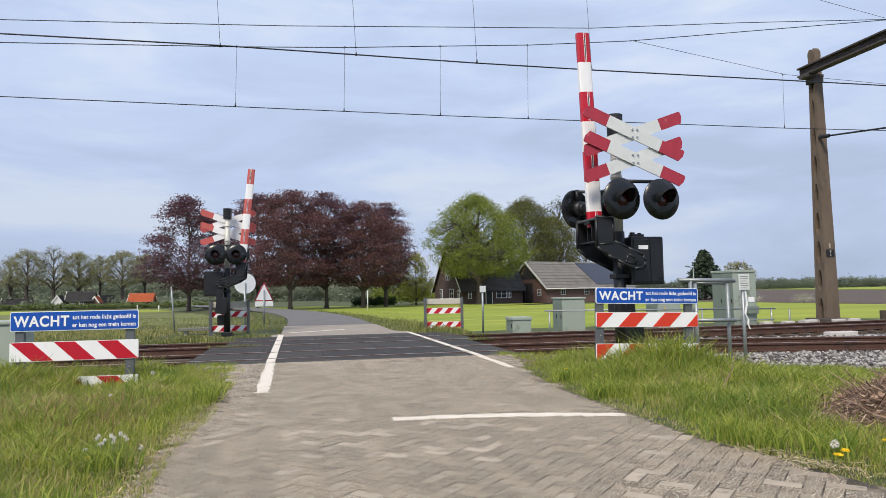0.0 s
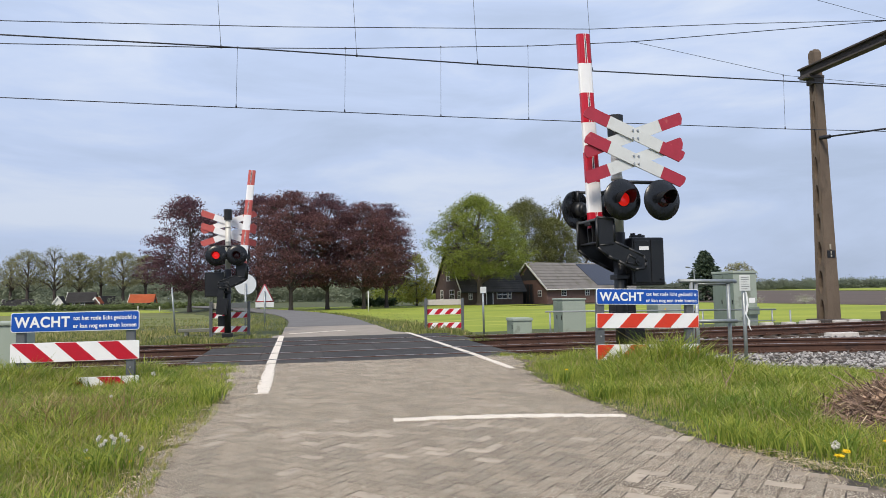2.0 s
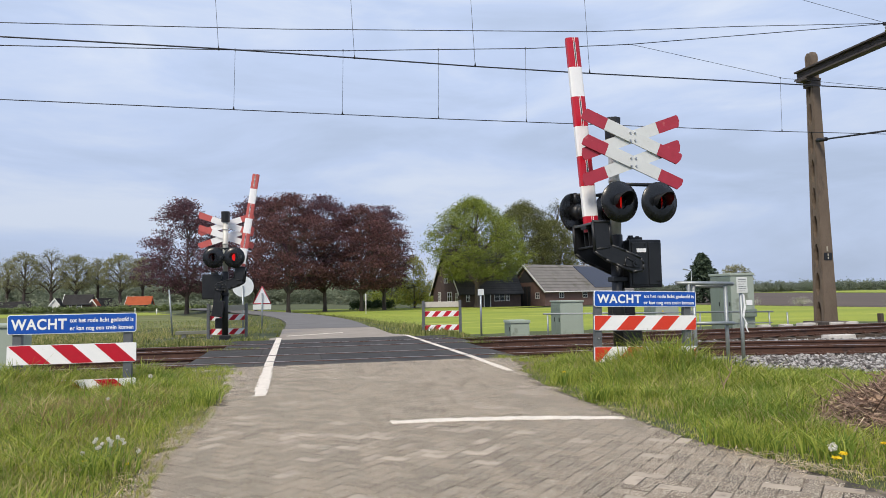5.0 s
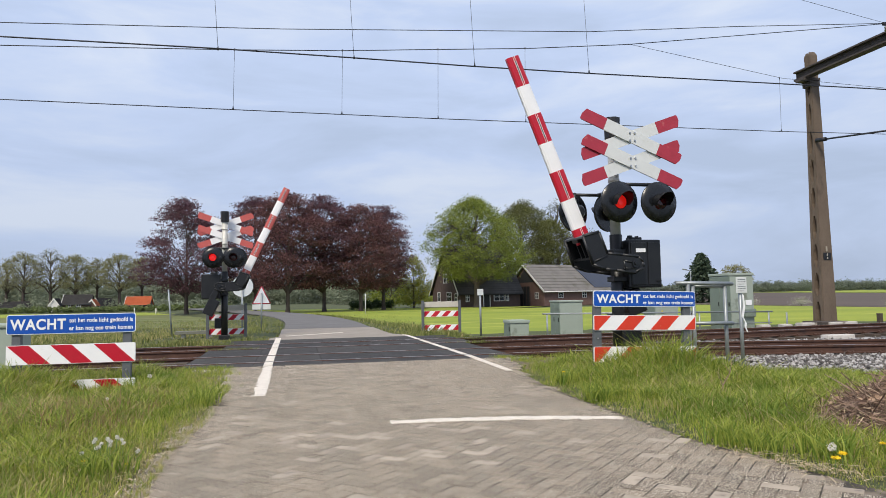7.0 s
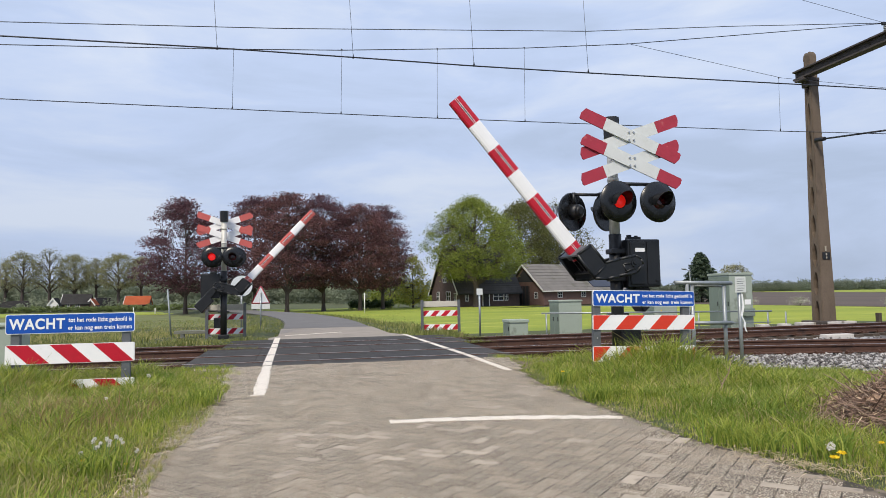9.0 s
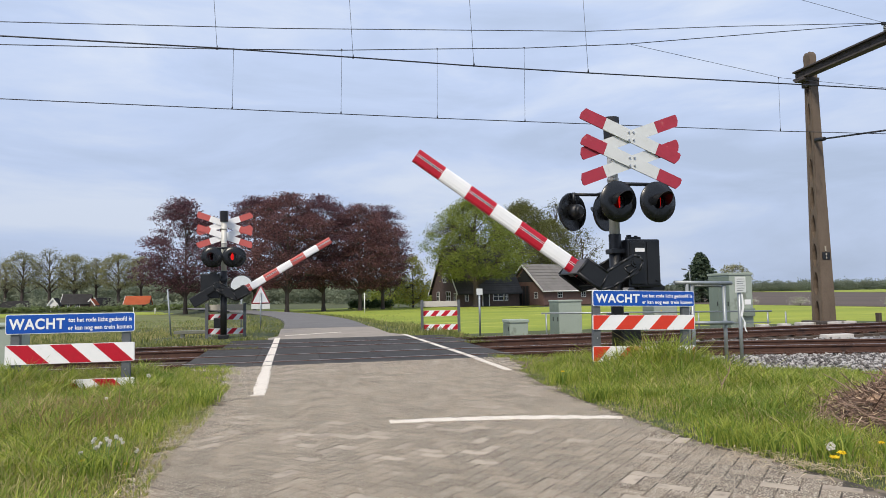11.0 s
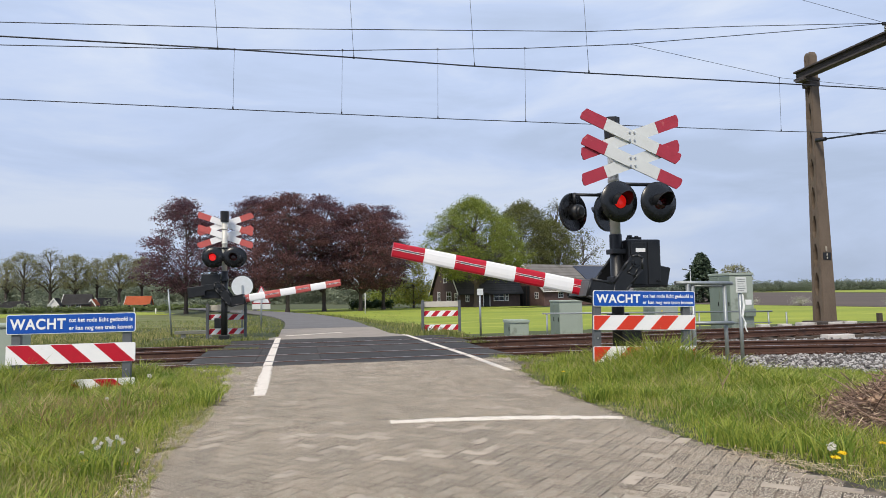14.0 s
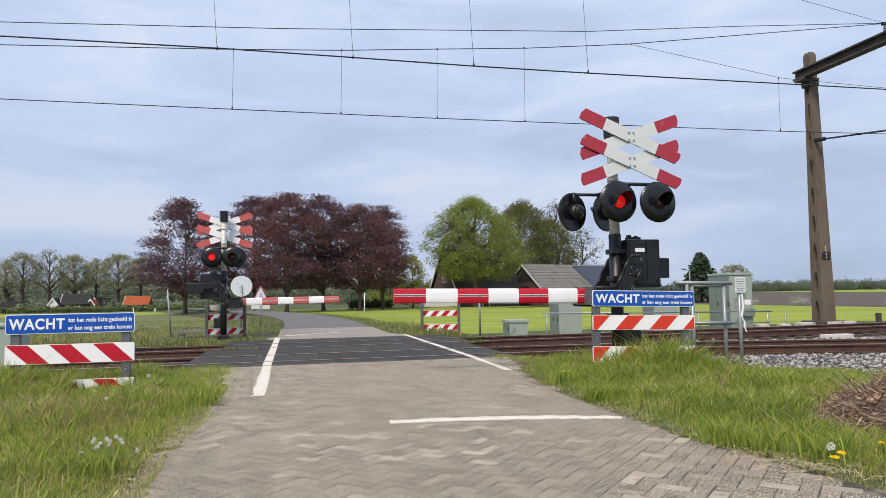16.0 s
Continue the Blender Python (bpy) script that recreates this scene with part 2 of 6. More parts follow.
def ground_z(x, y):
    near = near_track(x)
    far = far_track(x)
    bed = smooth01((y - near + (3.1 if x > 4 else 2.6)) / 0.7) * smooth01((far + 2.6 - y) / 0.8)
    z = (-0.015 if y < 12 else -0.05) - 0.05 * smooth01((abs(x - 1.2) - 2.4) / 2)
    z += -0.34 * smooth01((y - 22.5) / 14) * smooth01((abs(x - road_mid(y)) - 1.6) / 3.0)
    z -= 0.27 * smooth01((x - 5.9) / 1.4) * smooth01((y - 6.0) / 2.5) * (1 if y < 16 else 0)
    z -= 0.17 * smooth01((x - 4.6) / 1.0) * smooth01((y - 18) / 1.5) * smooth01((34 - y) / 8)
    z = z * (1 - bed) + (-0.40) * bed
    if y < 40 and bed < 0.5:
        z += 0.03 * noise.noise(Vector((x * 0.9, y * 0.9, 0))) * smooth01((abs(x - 1.1) - 2.3) / 0.8)
        if abs(x - 1.05) < 1.85:
            z = min(z, -0.08)
    return z


def spaced(lo, hi, a, b, step, grow):
    out, v, s = [], a, step
    while v < b:
        out.append(v)
        v += step
    v, s = a, step
    while v > lo:
        s *= grow
        v -= s
        out.append(max(v, lo))
    v, s = b, step
    while v < hi:
        out.append(v)
        s *= grow
        v += s
    return sorted(set(out + [hi]))


def ground():
    xs, ys = spaced(-1500, 1500, -9, 18, 0.3, 1.16), spaced(-60, 2400, 0, 30, 0.3, 1.16)
    verts = [(x, y, ground_z(x, y)) for y in ys for x in xs]
    k = len(xs)
    faces = [(j * k + i, j * k + i + 1, (j + 1) * k + i + 1, (j + 1) * k + i) for j in range(len(ys) - 1) for i in range(k - 1)]
    tagged(sheet("ground", verts, faces, M_GROUND, smooth=True), "rough grassy verge and farmland ground", "ground", kind="structure")


def flat_field(name, pts, z, material, label):
    bm = fresh()
    slab(bm, pts, z - 0.05, z)
    tagged(part(name, bm, material), label, "field", kind="structure")


def fields():
    flat_field("meadow_field", [(4.8, 22.4), (43.4, 22.4), (42.6, 69), (20.3, 68), (8, 63), (3.2, 58), (4.0, 40)], -0.30, M_MEADOW, "bright yellow-green spring meadow behind the railway")
    flat_field("plough_field", [(43.6, 16), (86, 16), (162, 158), (308, 433), (150, 433), (42.8, 69.3)], -0.28, M_PLOUGH, "bare brown ploughed field beyond the meadow")
    flat_field("rough_field", [(-44, 38), (-4.6, 42), (-4.8, 50), (-6.4, 58), (-11.5, 77), (-11.5, 79), (-60, 85), (-64, 60)], -0.41, M_PASTURE, "rough yellowish pasture west of the lane")
    flat_field("meadow_field", [(-60, 86), (-9, 80), (-5, 93), (-60, 116)], -0.40, M_MEADOW, "bright green meadow strip before the houses")
    flat_field("meadow_field", [(-1.2, 60), (3, 58.4), (8, 63.3), (20, 68.4), (29, 77), (9, 86), (-6, 92), (-5.2, 76)], -0.30, M_MEADOW, "mown green lawn below the copper beeches")
    flat_field("meadow_field", [(162.6, 158), (380, 158), (700, 440), (308.6, 433)], -0.2, M_MEADOW, "far green strip of meadow below the woods")


def strip(name, mid, y0, y1, half, z, material, n=40):
    verts, faces = [], []
    for i in range(n + 1):
        y = y0 + (y1 - y0) * i / n
        for s in (-1, 1):
            for dz in (0, -0.06):
                verts.append((mid(y) + s * half(y), y, z + dz))
    for i in range(n):
        a, b = 4 * i, 4 * i + 4
        faces += [(a, a + 2, b + 2, b), (a, b, b + 1, a + 1), (a + 2, a + 3, b + 3, b + 2)]
    return sheet(name, verts, faces, material)


def far_road():
    tagged(strip("road", road_mid, 26.2, 120, lambda y: 1.62, 0.004, M_ASPH, 60), "grey asphalt lane bending away past the beeches", "road", kind="structure")
    tagged(strip("road_apron", road_mid, 19.62, 26.3, lambda y: 1.95 if y < 21 else 1.7, 0.0, M_PALE, 8), "pale worn paving beyond the crossing", "road", kind="structure")


def paint(name, pts, label):
    bm = fresh()
    slab(bm, pts, 0.001, 0.0075)
    tagged(part(name, bm, M_LINE), label, "road marking", kind="structure")


def jagged(name, path, half, label):
    """A painted line over herringbone blocks, its rims stepped where the paint follows the blocks."""
    rng, lo, hi = random.Random(2), [], []
    for i, (x, y) in enumerate(path):
        q = path[min(i + 1, len(path) - 1)]
        o = path[max(i - 1, 0)]
        d = Vector((q[0] - o[0], q[1] - o[1])).normalized()
        k = half * 0.30
        for rim, s, w in ((lo, -1, half - rng.choice((0, 0, k))), (hi, 1, half - rng.choice((0, 0, k)))):
            w += rng.uniform(-0.008, 0.008)
            for back in (0.46,) if i else (0.0,):
                u, v = x + (o[0] - x) * back, y + (o[1] - y) * back
                rim.append((u - s * d.y * w, v + s * d.x * w))
            if i + 1 < len(path):
                u, v = x + (q[0] - x) * 0.44, y + (q[1] - y) * 0.44
                rim.append((u - s * d.y * w, v + s * d.x * w))
    bm = fresh()
    slab(bm, lo + hi[::-1], 0.001, 0.0065)
    tagged(part(name, bm, M_LINE), label, "road marking", kind="structure")


def markings():
    for y0, y1 in ((12.12, 12.84), (12.96, 14.2), (14.38, 16.3), (16.5, 17.75), (17.95, 20.4)):
        paint("edge_line", [(-0.52, y0), (-0.37, y0), (-0.37, y1), (-0.52, y1)], "worn white edge line on the crossing panels")
        paint("edge_line", [(3.19, y0), (3.31, y0), (3.31, y1), (3.19, y1)], "worn white edge line on the crossing panels")
    jagged("stop_line", [(0.86 + 2.12 * i / 24, 6.25 - 0.02 * 2.12 * i / 24 - 0.092 * (2.12 * i / 24) ** 2) for i in range(25)], 0.082, "worn white stop line across the paving")
    jagged("edge_line", [(-0.41 - 0.025 * i / 28, 8.42 + 3.66 * i / 28) for i in range(29)], 0.085, "worn white edge line on the paving")
    jagged("edge_line", [(3.185 + 0.05 * i / 36, 9.92 + 2.16 * i / 36) for i in range(37)], 0.058, "worn white edge line on the paving")
    paint("stop_line", [(-0.25, 21.3), (1.55, 22.5), (1.55, 22.7), (-0.25, 21.5)], "worn white stop line beyond the crossing")


# ---- railway ----
RAIL = [(-0.075, 0), (0.075, 0), (0.075, 0.012), (0.014, 0.03), (0.010, 0.115), (0.036, 0.128), (0.036, 0.158), (0.028, 0.166), (-0.028, 0.166), (-0.036, 0.158),
        (-0.036, 0.128), (-0.010, 0.115), (-0.014, 0.03), (-0.075, 0.012)]


def rail(mid, off):
    xs = [-70, -30, -12] + [-6 + 1.0 * i for i in range(30)] + [30, 45]
    verts, faces, k = [], [], len(RAIL)
    for x in xs:
        for y, z in RAIL:
            verts.append((x, mid(x) + off + y, z - 0.158))
    for i in range(len(xs) - 1):
        for j in range(k):
            a, b = i * k + j, i * k + (j + 1) % k
            faces.append((a, a + k, b + k, b))
    ob = sheet("rail", verts, faces, (M_RUST, M_HEAD))
    for i, f in enumerate(ob.data.polygons):
        f.material_index = 1 if i % k == 7 else 0
    tagged(ob, "rusty steel rail with a polished head", "rail", "rails of the double track")


def railway():
    for mid in (near_track, far_track):
        for off in (-0.755, 0.755):
            rail(mid, off)
    bm = fresh()
    box(bm, -0.12, 0.12, -1.3, 1.3, -0.14, 0, 0.012)
    one = tagged(part("sleeper", bm, M_SLEEP), "weathered brown wooden sleeper in the ballast", "sleeper", "sleepers of the double track")
    for s in (-1, 1):
        bm = fresh()
        box(bm, -0.10, 0.10, s * 0.755 - 0.17, s * 0.755 + 0.17, 0.002, 0.022, 0.004)
        for dy in (-0.11, 0.11):
            tube(bm, (-0.05, s * 0.755 + dy, 0.02), (-0.05, s * 0.755 + dy, 0.075), 0.022, n=6)
            tube(bm, (0.05, s * 0.755 + dy, 0.02), (0.05, s * 0.755 + dy, 0.075), 0.022, n=6)
            box(bm, -0.07, 0.07, s * 0.755 + dy - 0.04, s * 0.755 + dy + 0.04, 0.02, 0.05, 0.008)
        part("tie_plate", bm, M_RUST, one, "rusty bolted tie plate")
    first = True
    for mid in (near_track, far_track):
        for i in range(60):
            x = -16 + 0.6 * i
            if -1.7 < x < 4.3:
                continue
            m = pose(x, mid(x), -0.178, 0, 0, random.uniform(-0.5, 0.5))
            if first:
                one.matrix_world, first = m, False
            else:
                copy_thing(one, m)


def crossing():
    top = thing("level_crossing", pose(0, 0, 0), "dark rubber panels laid between the rails of the level crossing", "level crossing", kind="structure")
    for row, (y0, y1) in enumerate(((12.1, 12.73), (12.93, 14.22), (14.42, 16.27), (16.47, 17.76), (17.96, 19.6))):
        bm = fresh()
        slab(bm, [(-0.598, y0), (0.598, y0), (0.598, y1), (-0.598, y1)], -0.2, 0.0)
        es = [e for e in bm.edges if min(v.co.z for v in e.verts) > -0.01]
        bmesh.ops.bevel(bm, geom=es, offset=0.008, segments=1, affect="EDGES")
        first = part("panel", bm, M_PANEL, top)
        for i in range(5):
            ob = first if i == 0 else new("panel", first.data)
            ob.parent = top
            ob.location = (-1.3 + 1.2 * i + (0.25 if row > 2 else 0), 0, random.uniform(-0.003, 0.002))


STONES_SEED = 5


def ballast():
    rng = np.random.default_rng(STONES_SEED)
    t = (1 + 5 ** 0.5) / 2
    ico = np.array([(-1, t, 0), (1, t, 0), (-1, -t, 0), (1, -t, 0), (0, -1, t), (0, 1, t), (0, -1, -t), (0, 1, -t), (t, 0, -1), (t, 0, 1), (-t, 0, -1), (-t, 0, 1)]) / 1.9
    tri = np.array([(0, 11, 5), (0, 5, 1), (0, 1, 7), (0, 7, 10), (0, 10, 11), (1, 5, 9), (5, 11, 4), (11, 10, 2), (10, 7, 6), (7, 1, 8), (3, 9, 4), (3, 4, 2), (3, 2, 6),
                    (3, 6, 8), (3, 8, 9), (4, 9, 5), (2, 4, 11), (6, 2, 10), (8, 6, 7), (9, 8, 1)])
    verts, faces, n = [], [], 0
    for x0, x1, lo, hi, count in ((5.2, 15.5, -2.95, -0.62, 9000), (5.0, 20, -0.6, 4.0, 3600), (-9, -2.0, -1.6, 4.2, 2200)):
        for _ in range(count):
            x = rng.uniform(x0, x1)
            off = rng.uniform(lo, hi)
            y = near_track(x) + off
            z = -0.205 + 0.03 * rng.uniform(-1, 1) - 0.12 * max(0, -1.7 - off)
            r = rng.uniform(0.022, 0.042) * np.array([rng.uniform(0.8, 1.3), rng.uniform(0.8, 1.3), rng.uniform(0.6, 1.0)])
            a, b = rng.uniform(0, 6.28), rng.uniform(-0.6, 0.6)
            rot = np.array(Euler((b, b * 0.7, a)).to_matrix())
            p = (ico * (1 + rng.uniform(-0.42, 0.32, (12, 1))) * r) @ rot.T + (x, y, z)
            verts.append(p)
            faces.append(tri + n)
            n += 12
    tagged(sheet("ballast", np.concatenate(verts).tolist(), np.concatenate(faces).tolist(), M_STONE), "grey crushed-stone ballast beside the rails", "ballast", kind="stuff")
    bm = fresh()
    for x in range(-40, 40, 2):
        a, b = near_track(x), near_track(x + 2)
        c, d = far_track(x), far_track(x + 2)
        vs = [bm.verts.new(p) for p in ((x, a - 1.7, -0.255), (x + 2, b - 1.7, -0.255), (x + 2, d + 1.6, -0.255), (x, c + 1.6, -0.255))]
        bm.faces.new(vs)
        lo = [bm.verts.new(p) for p in ((x, a - 3.0, -0.42), (x + 2, b - 3.0, -0.42), (x + 2, b - 1.7, -0.255), (x, a - 1.7, -0.255))]
        bm.faces.new(lo)
    tagged(part("track_bed", bm, M_STONE), "compacted stone bed below the tracks", "track bed", kind="structure")


# ---- warning boards with writing ----
def letters(name, words, size, m, parent, width=None, bold=0.012):
    cu = bpy.data.curves.new(name, "FONT")
    cu.body, cu.size, cu.extrude, cu.offset = words, size, 0.001, size * bold
    cu.space_character = 1.12 if len(words) < 8 else 1.05
    ob = new("text_shape", cu)
    me = bpy.data.meshes.new_from_object(ob.evaluated_get(bpy.context.evaluated_depsgraph_get()))
    bpy.data.objects.remove(ob)
    xs = [v.co.x for v in me.vertices]
    k = (width / (max(xs) - min(xs))) if width else 1.0
    me.transform(Matrix.Diagonal((k, 1, 1, 1)) @ Matrix.Translation((-min(xs), 0, 0)))
    me.materials.append(M_WHITE)
    t = new(name, me)
    t.parent, t.matrix_local = parent, m
    return tagged(t, kind="stuff")


def rounded(x0, x1, z0, z1, r, n=4):
    out = []
    for cx, cz, a in ((x1 - r, z1 - r, 0), (x0 + r, z1 - r, 90), (x0 + r, z0 + r, 180), (x1 - r, z0 + r, 270)):
        out += [(cx + r * math.cos(radians(a + 90 * i / n)), cz + r * math.sin(radians(a + 90 * i / n))) for i in range(n + 1)]
    return out


def clip_poly(pts, axis, lim, keep_less):
    out = []
    for i, p in enumerate(pts):
        q = pts[(i + 1) % len(pts)]
        ip, iq = (p[axis] <= lim) == keep_less, (q[axis] <= lim) == keep_less
        if ip:
            out.append(p)
        if ip != iq:
            f = (lim - p[axis]) / (q[axis] - p[axis])
            out.append((p[0] + f * (q[0] - p[0]), p[1] + f * (q[1] - p[1])))
    return out


def striped_board(parent, name, w, z0, z1, lean, red, starts, pitch, y, thick=0.02):
    """A white board with slanting red stripes laid on it; x runs from 0 to w."""
    bm = fresh()
    prism(bm, rounded(0, w, z0, z1, 0.02), y, y + thick)
    b = part(name, bm, M_WHITE, parent, "white board with slanting red stripes")
    h = z1 - z0
    for s in starts:
        poly = [(s, z0 + 0.006), (s + pitch, z0 + 0.006), (s + pitch + lean, z1 - 0.006), (s + lean, z1 - 0.006)]
        poly = clip_poly(clip_poly(poly, 0, 0.008, False), 0, w - 0.008, True)
        if len(poly) > 2:
            bm = fresh()
            prism(bm, poly, y - 0.0025, y + 0.001)
            part("stripe", bm, red, b)
    return b


def warning_board(m, w, lean, red, starts, pitch, heights, posts, label, size_k=1.0):
    top = thing("warning_board", m, label, "warning sign", "warning boards before the crossing")
    (p0, p1), (a0, a1), (b0, b1) = heights
    for x in posts:
        bm = fresh()
        box(bm, x - 0.055, x + 0.055, 0.02, 0.10, -0.12, p1 - 0.03, 0.008)
        post = part("post", bm, M_POST, top)
        bm = fresh()
        for z in ((p0 + p1) / 2, (a0 + a1) / 2, (a0 + b1) / 2):
            tube(bm, (x, 0.021, z), (x, 0.012, z), 0.012, n=8)
        tagged(part("bolt", bm, M_BOLT, post), kind="stuff")
    bm = fresh()
    prism(bm, rounded(0, w, p0, p1, 0.03), 0, 0.018)
    panel = part("panel", bm, M_WHITE, top, "white edge of the sign panel")
    bm = fresh()
    prism(bm, rounded(0.009, w - 0.009, p0 + 0.009, p1 - 0.009, 0.024), -0.003, 0.001)
    face = part("sign_face", bm, M_BLUE, panel, "blue reflective face with white writing")
    h = p1 - p0
    up = pose(0, 0, 0, 90)
    letters("lettering", "WACHT", h * 0.74, pose(0.027 * w, -0.0045, p0 + 0.25 * h, 90), panel, 0.425 * w, 0.03)
    letters("lettering", "tot het rode licht gedoofd is", h * 0.31, pose(0.477 * w, -0.0045, p0 + 0.57 * h, 90), panel, 0.50 * w, 0.022)
    letters("lettering", "er kan nog een trein komen", h * 0.31, pose(0.477 * w, -0.0045, p0 + 0.17 * h, 90), panel, 0.50 * w, 0.022)
    striped_board(top, "striped_board", w, a0, a1, lean, red, starts, pitch, 0)
    striped_board(top, "striped_board", w, b0, b1, lean, red, starts, pitch, 0)
    return top


def boards():
    warning_board(pose(-3.70, 10.0, 0), 1.585, -0.26, M_RED, (0.27, 0.79, 1.32), 0.26, ((0.735, 0.995), (0.335, 0.592), (-0.135, 0.115)), (0.11, 1.47),
                  "blue warning sign over red and white boards in grass")
    warning_board(pose(4.19, 9.1, 0.17, 0, 1.4, 0), 1.63, 0.20, M_ORED, (-0.20, 0.345, 0.89, 1.435), 0.27, ((0.785, 1.015), (0.445, 0.66), (-0.01, 0.21)), (0.075, 1.50),
                  "blue warning sign over orange-red and white boards beside the barrier")


# ---- barrier beacons ----
def lamp(parent, m, lit):
    """A round black background disc with a hooded red lamp, facing -y."""
    bm = fresh()
    n = 36
    bmesh.ops.create_cone(bm, cap_ends=True, segments=n, radius1=0.308, radius2=0.316, depth=0.03, matrix=pose(0, 0.0, 0, 90))
    ob = part("signal_lamp", bm, M_BLACKGL, parent, "round black disc with a hooded red lamp")
    ob.matrix_local = m
    bm = fresh()
    rim = 36
    for i in range(rim):
        a0, a1 = 2 * math.pi * i / rim, 2 * math.pi * (i + 1) / rim
        q = [bm.verts.new((r * math.cos(a), y, r * math.sin(a))) for a in (a0, a1) for r, y in ((0.317, -0.012), (0.312, -0.026), (0.20, -0.040), (0.116, -0.046))]
        for k in range(3):
            f = bm.faces.new((q[k], q[k + 1], q[k + 5], q[k + 4]))
            f.smooth = True
    bmesh.ops.remove_doubles(bm, verts=bm.verts, dist=1e-4)
    bmesh.ops.recalc_face_normals(bm, faces=bm.faces)
    part("dish", bm, M_BLACKGL, ob)
    bm = fresh()
    for i in range(20):
        a0, a1 = radians(-25 + 230 * i / 20), radians(-25 + 230 * (i + 1) / 20)

        def out(a):
            return 0.27 * max(0.3, math.sin(a) * 0.45 + 0.55)
        q = [bm.verts.new((r * math.cos(a), y - d * k, r * math.sin(a))) for a, d in ((a0, out(a0)), (a1, out(a1))) for r, y, k in ((0.125, -0.02, 0), (0.128, -0.03, 1), (0.122, -0.03, 1), (0.118, -0.02, 0))]
        for k in range(3):
            bm.faces.new((q[k], q[k + 1], q[k + 5], q[k + 4]))
    bmesh.ops.remove_doubles(bm, verts=bm.verts, dist=1e-4)
    part("hood", bm, M_BLACK, ob)
    bm = fresh()
    tube(bm, (0, 0.01, 0), (0, 0.15, 0), 0.14, 0.11, 20)
    tube(bm, (0, 0.15, 0), (0, 0.19, 0), 0.11, 0.06, 20)
    box(bm, -0.16, -0.10, 0.01, 0.06, -0.14, 0.02, 0.01)
    part("housing", bm, M_BLACK, ob)
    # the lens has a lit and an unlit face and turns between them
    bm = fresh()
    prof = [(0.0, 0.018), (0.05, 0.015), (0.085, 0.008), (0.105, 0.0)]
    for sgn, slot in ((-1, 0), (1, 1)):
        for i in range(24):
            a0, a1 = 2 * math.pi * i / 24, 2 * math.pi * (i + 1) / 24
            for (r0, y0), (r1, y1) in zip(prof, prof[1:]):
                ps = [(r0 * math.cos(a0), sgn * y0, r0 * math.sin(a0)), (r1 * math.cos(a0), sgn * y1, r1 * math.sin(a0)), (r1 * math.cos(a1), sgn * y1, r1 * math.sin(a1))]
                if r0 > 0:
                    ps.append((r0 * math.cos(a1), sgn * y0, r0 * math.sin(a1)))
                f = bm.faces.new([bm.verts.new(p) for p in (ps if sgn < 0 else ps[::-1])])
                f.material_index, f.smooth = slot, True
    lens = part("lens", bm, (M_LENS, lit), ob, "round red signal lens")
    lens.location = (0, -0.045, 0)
    return lens


def cross_arm(bm, cx, cz, y, ang, half, wide, red_len, red, lap):
    """One slat of the cross: an off-white middle and two red ends with cut corners."""
    rot = Matrix.Translation((cx, y, cz)) @ Matrix.Rotation(radians(ang), 4, "Y")
    h = wide / 2
    c = 0.045
    body = [(-half + red_len, -h), (half - red_len, -h), (half - red_len, h), (-half + red_len, h)]
    end = [(half - red_len + 0.001, -h), (half - c, -h), (half, -h + 2 * c), (half, h - 0.02), (half - 0.02, h), (half - red_len + 0.001, h)]
    vs = prism(bm, body, -0.012, 0.012)
    vs += prism(bm, end, -0.0125, 0.0125, 1)
    vs += prism(bm, [(-x, -z) for x, z in end], -0.0125, 0.0125, 1)
    bmesh.ops.transform(bm, matrix=rot, verts=vs)


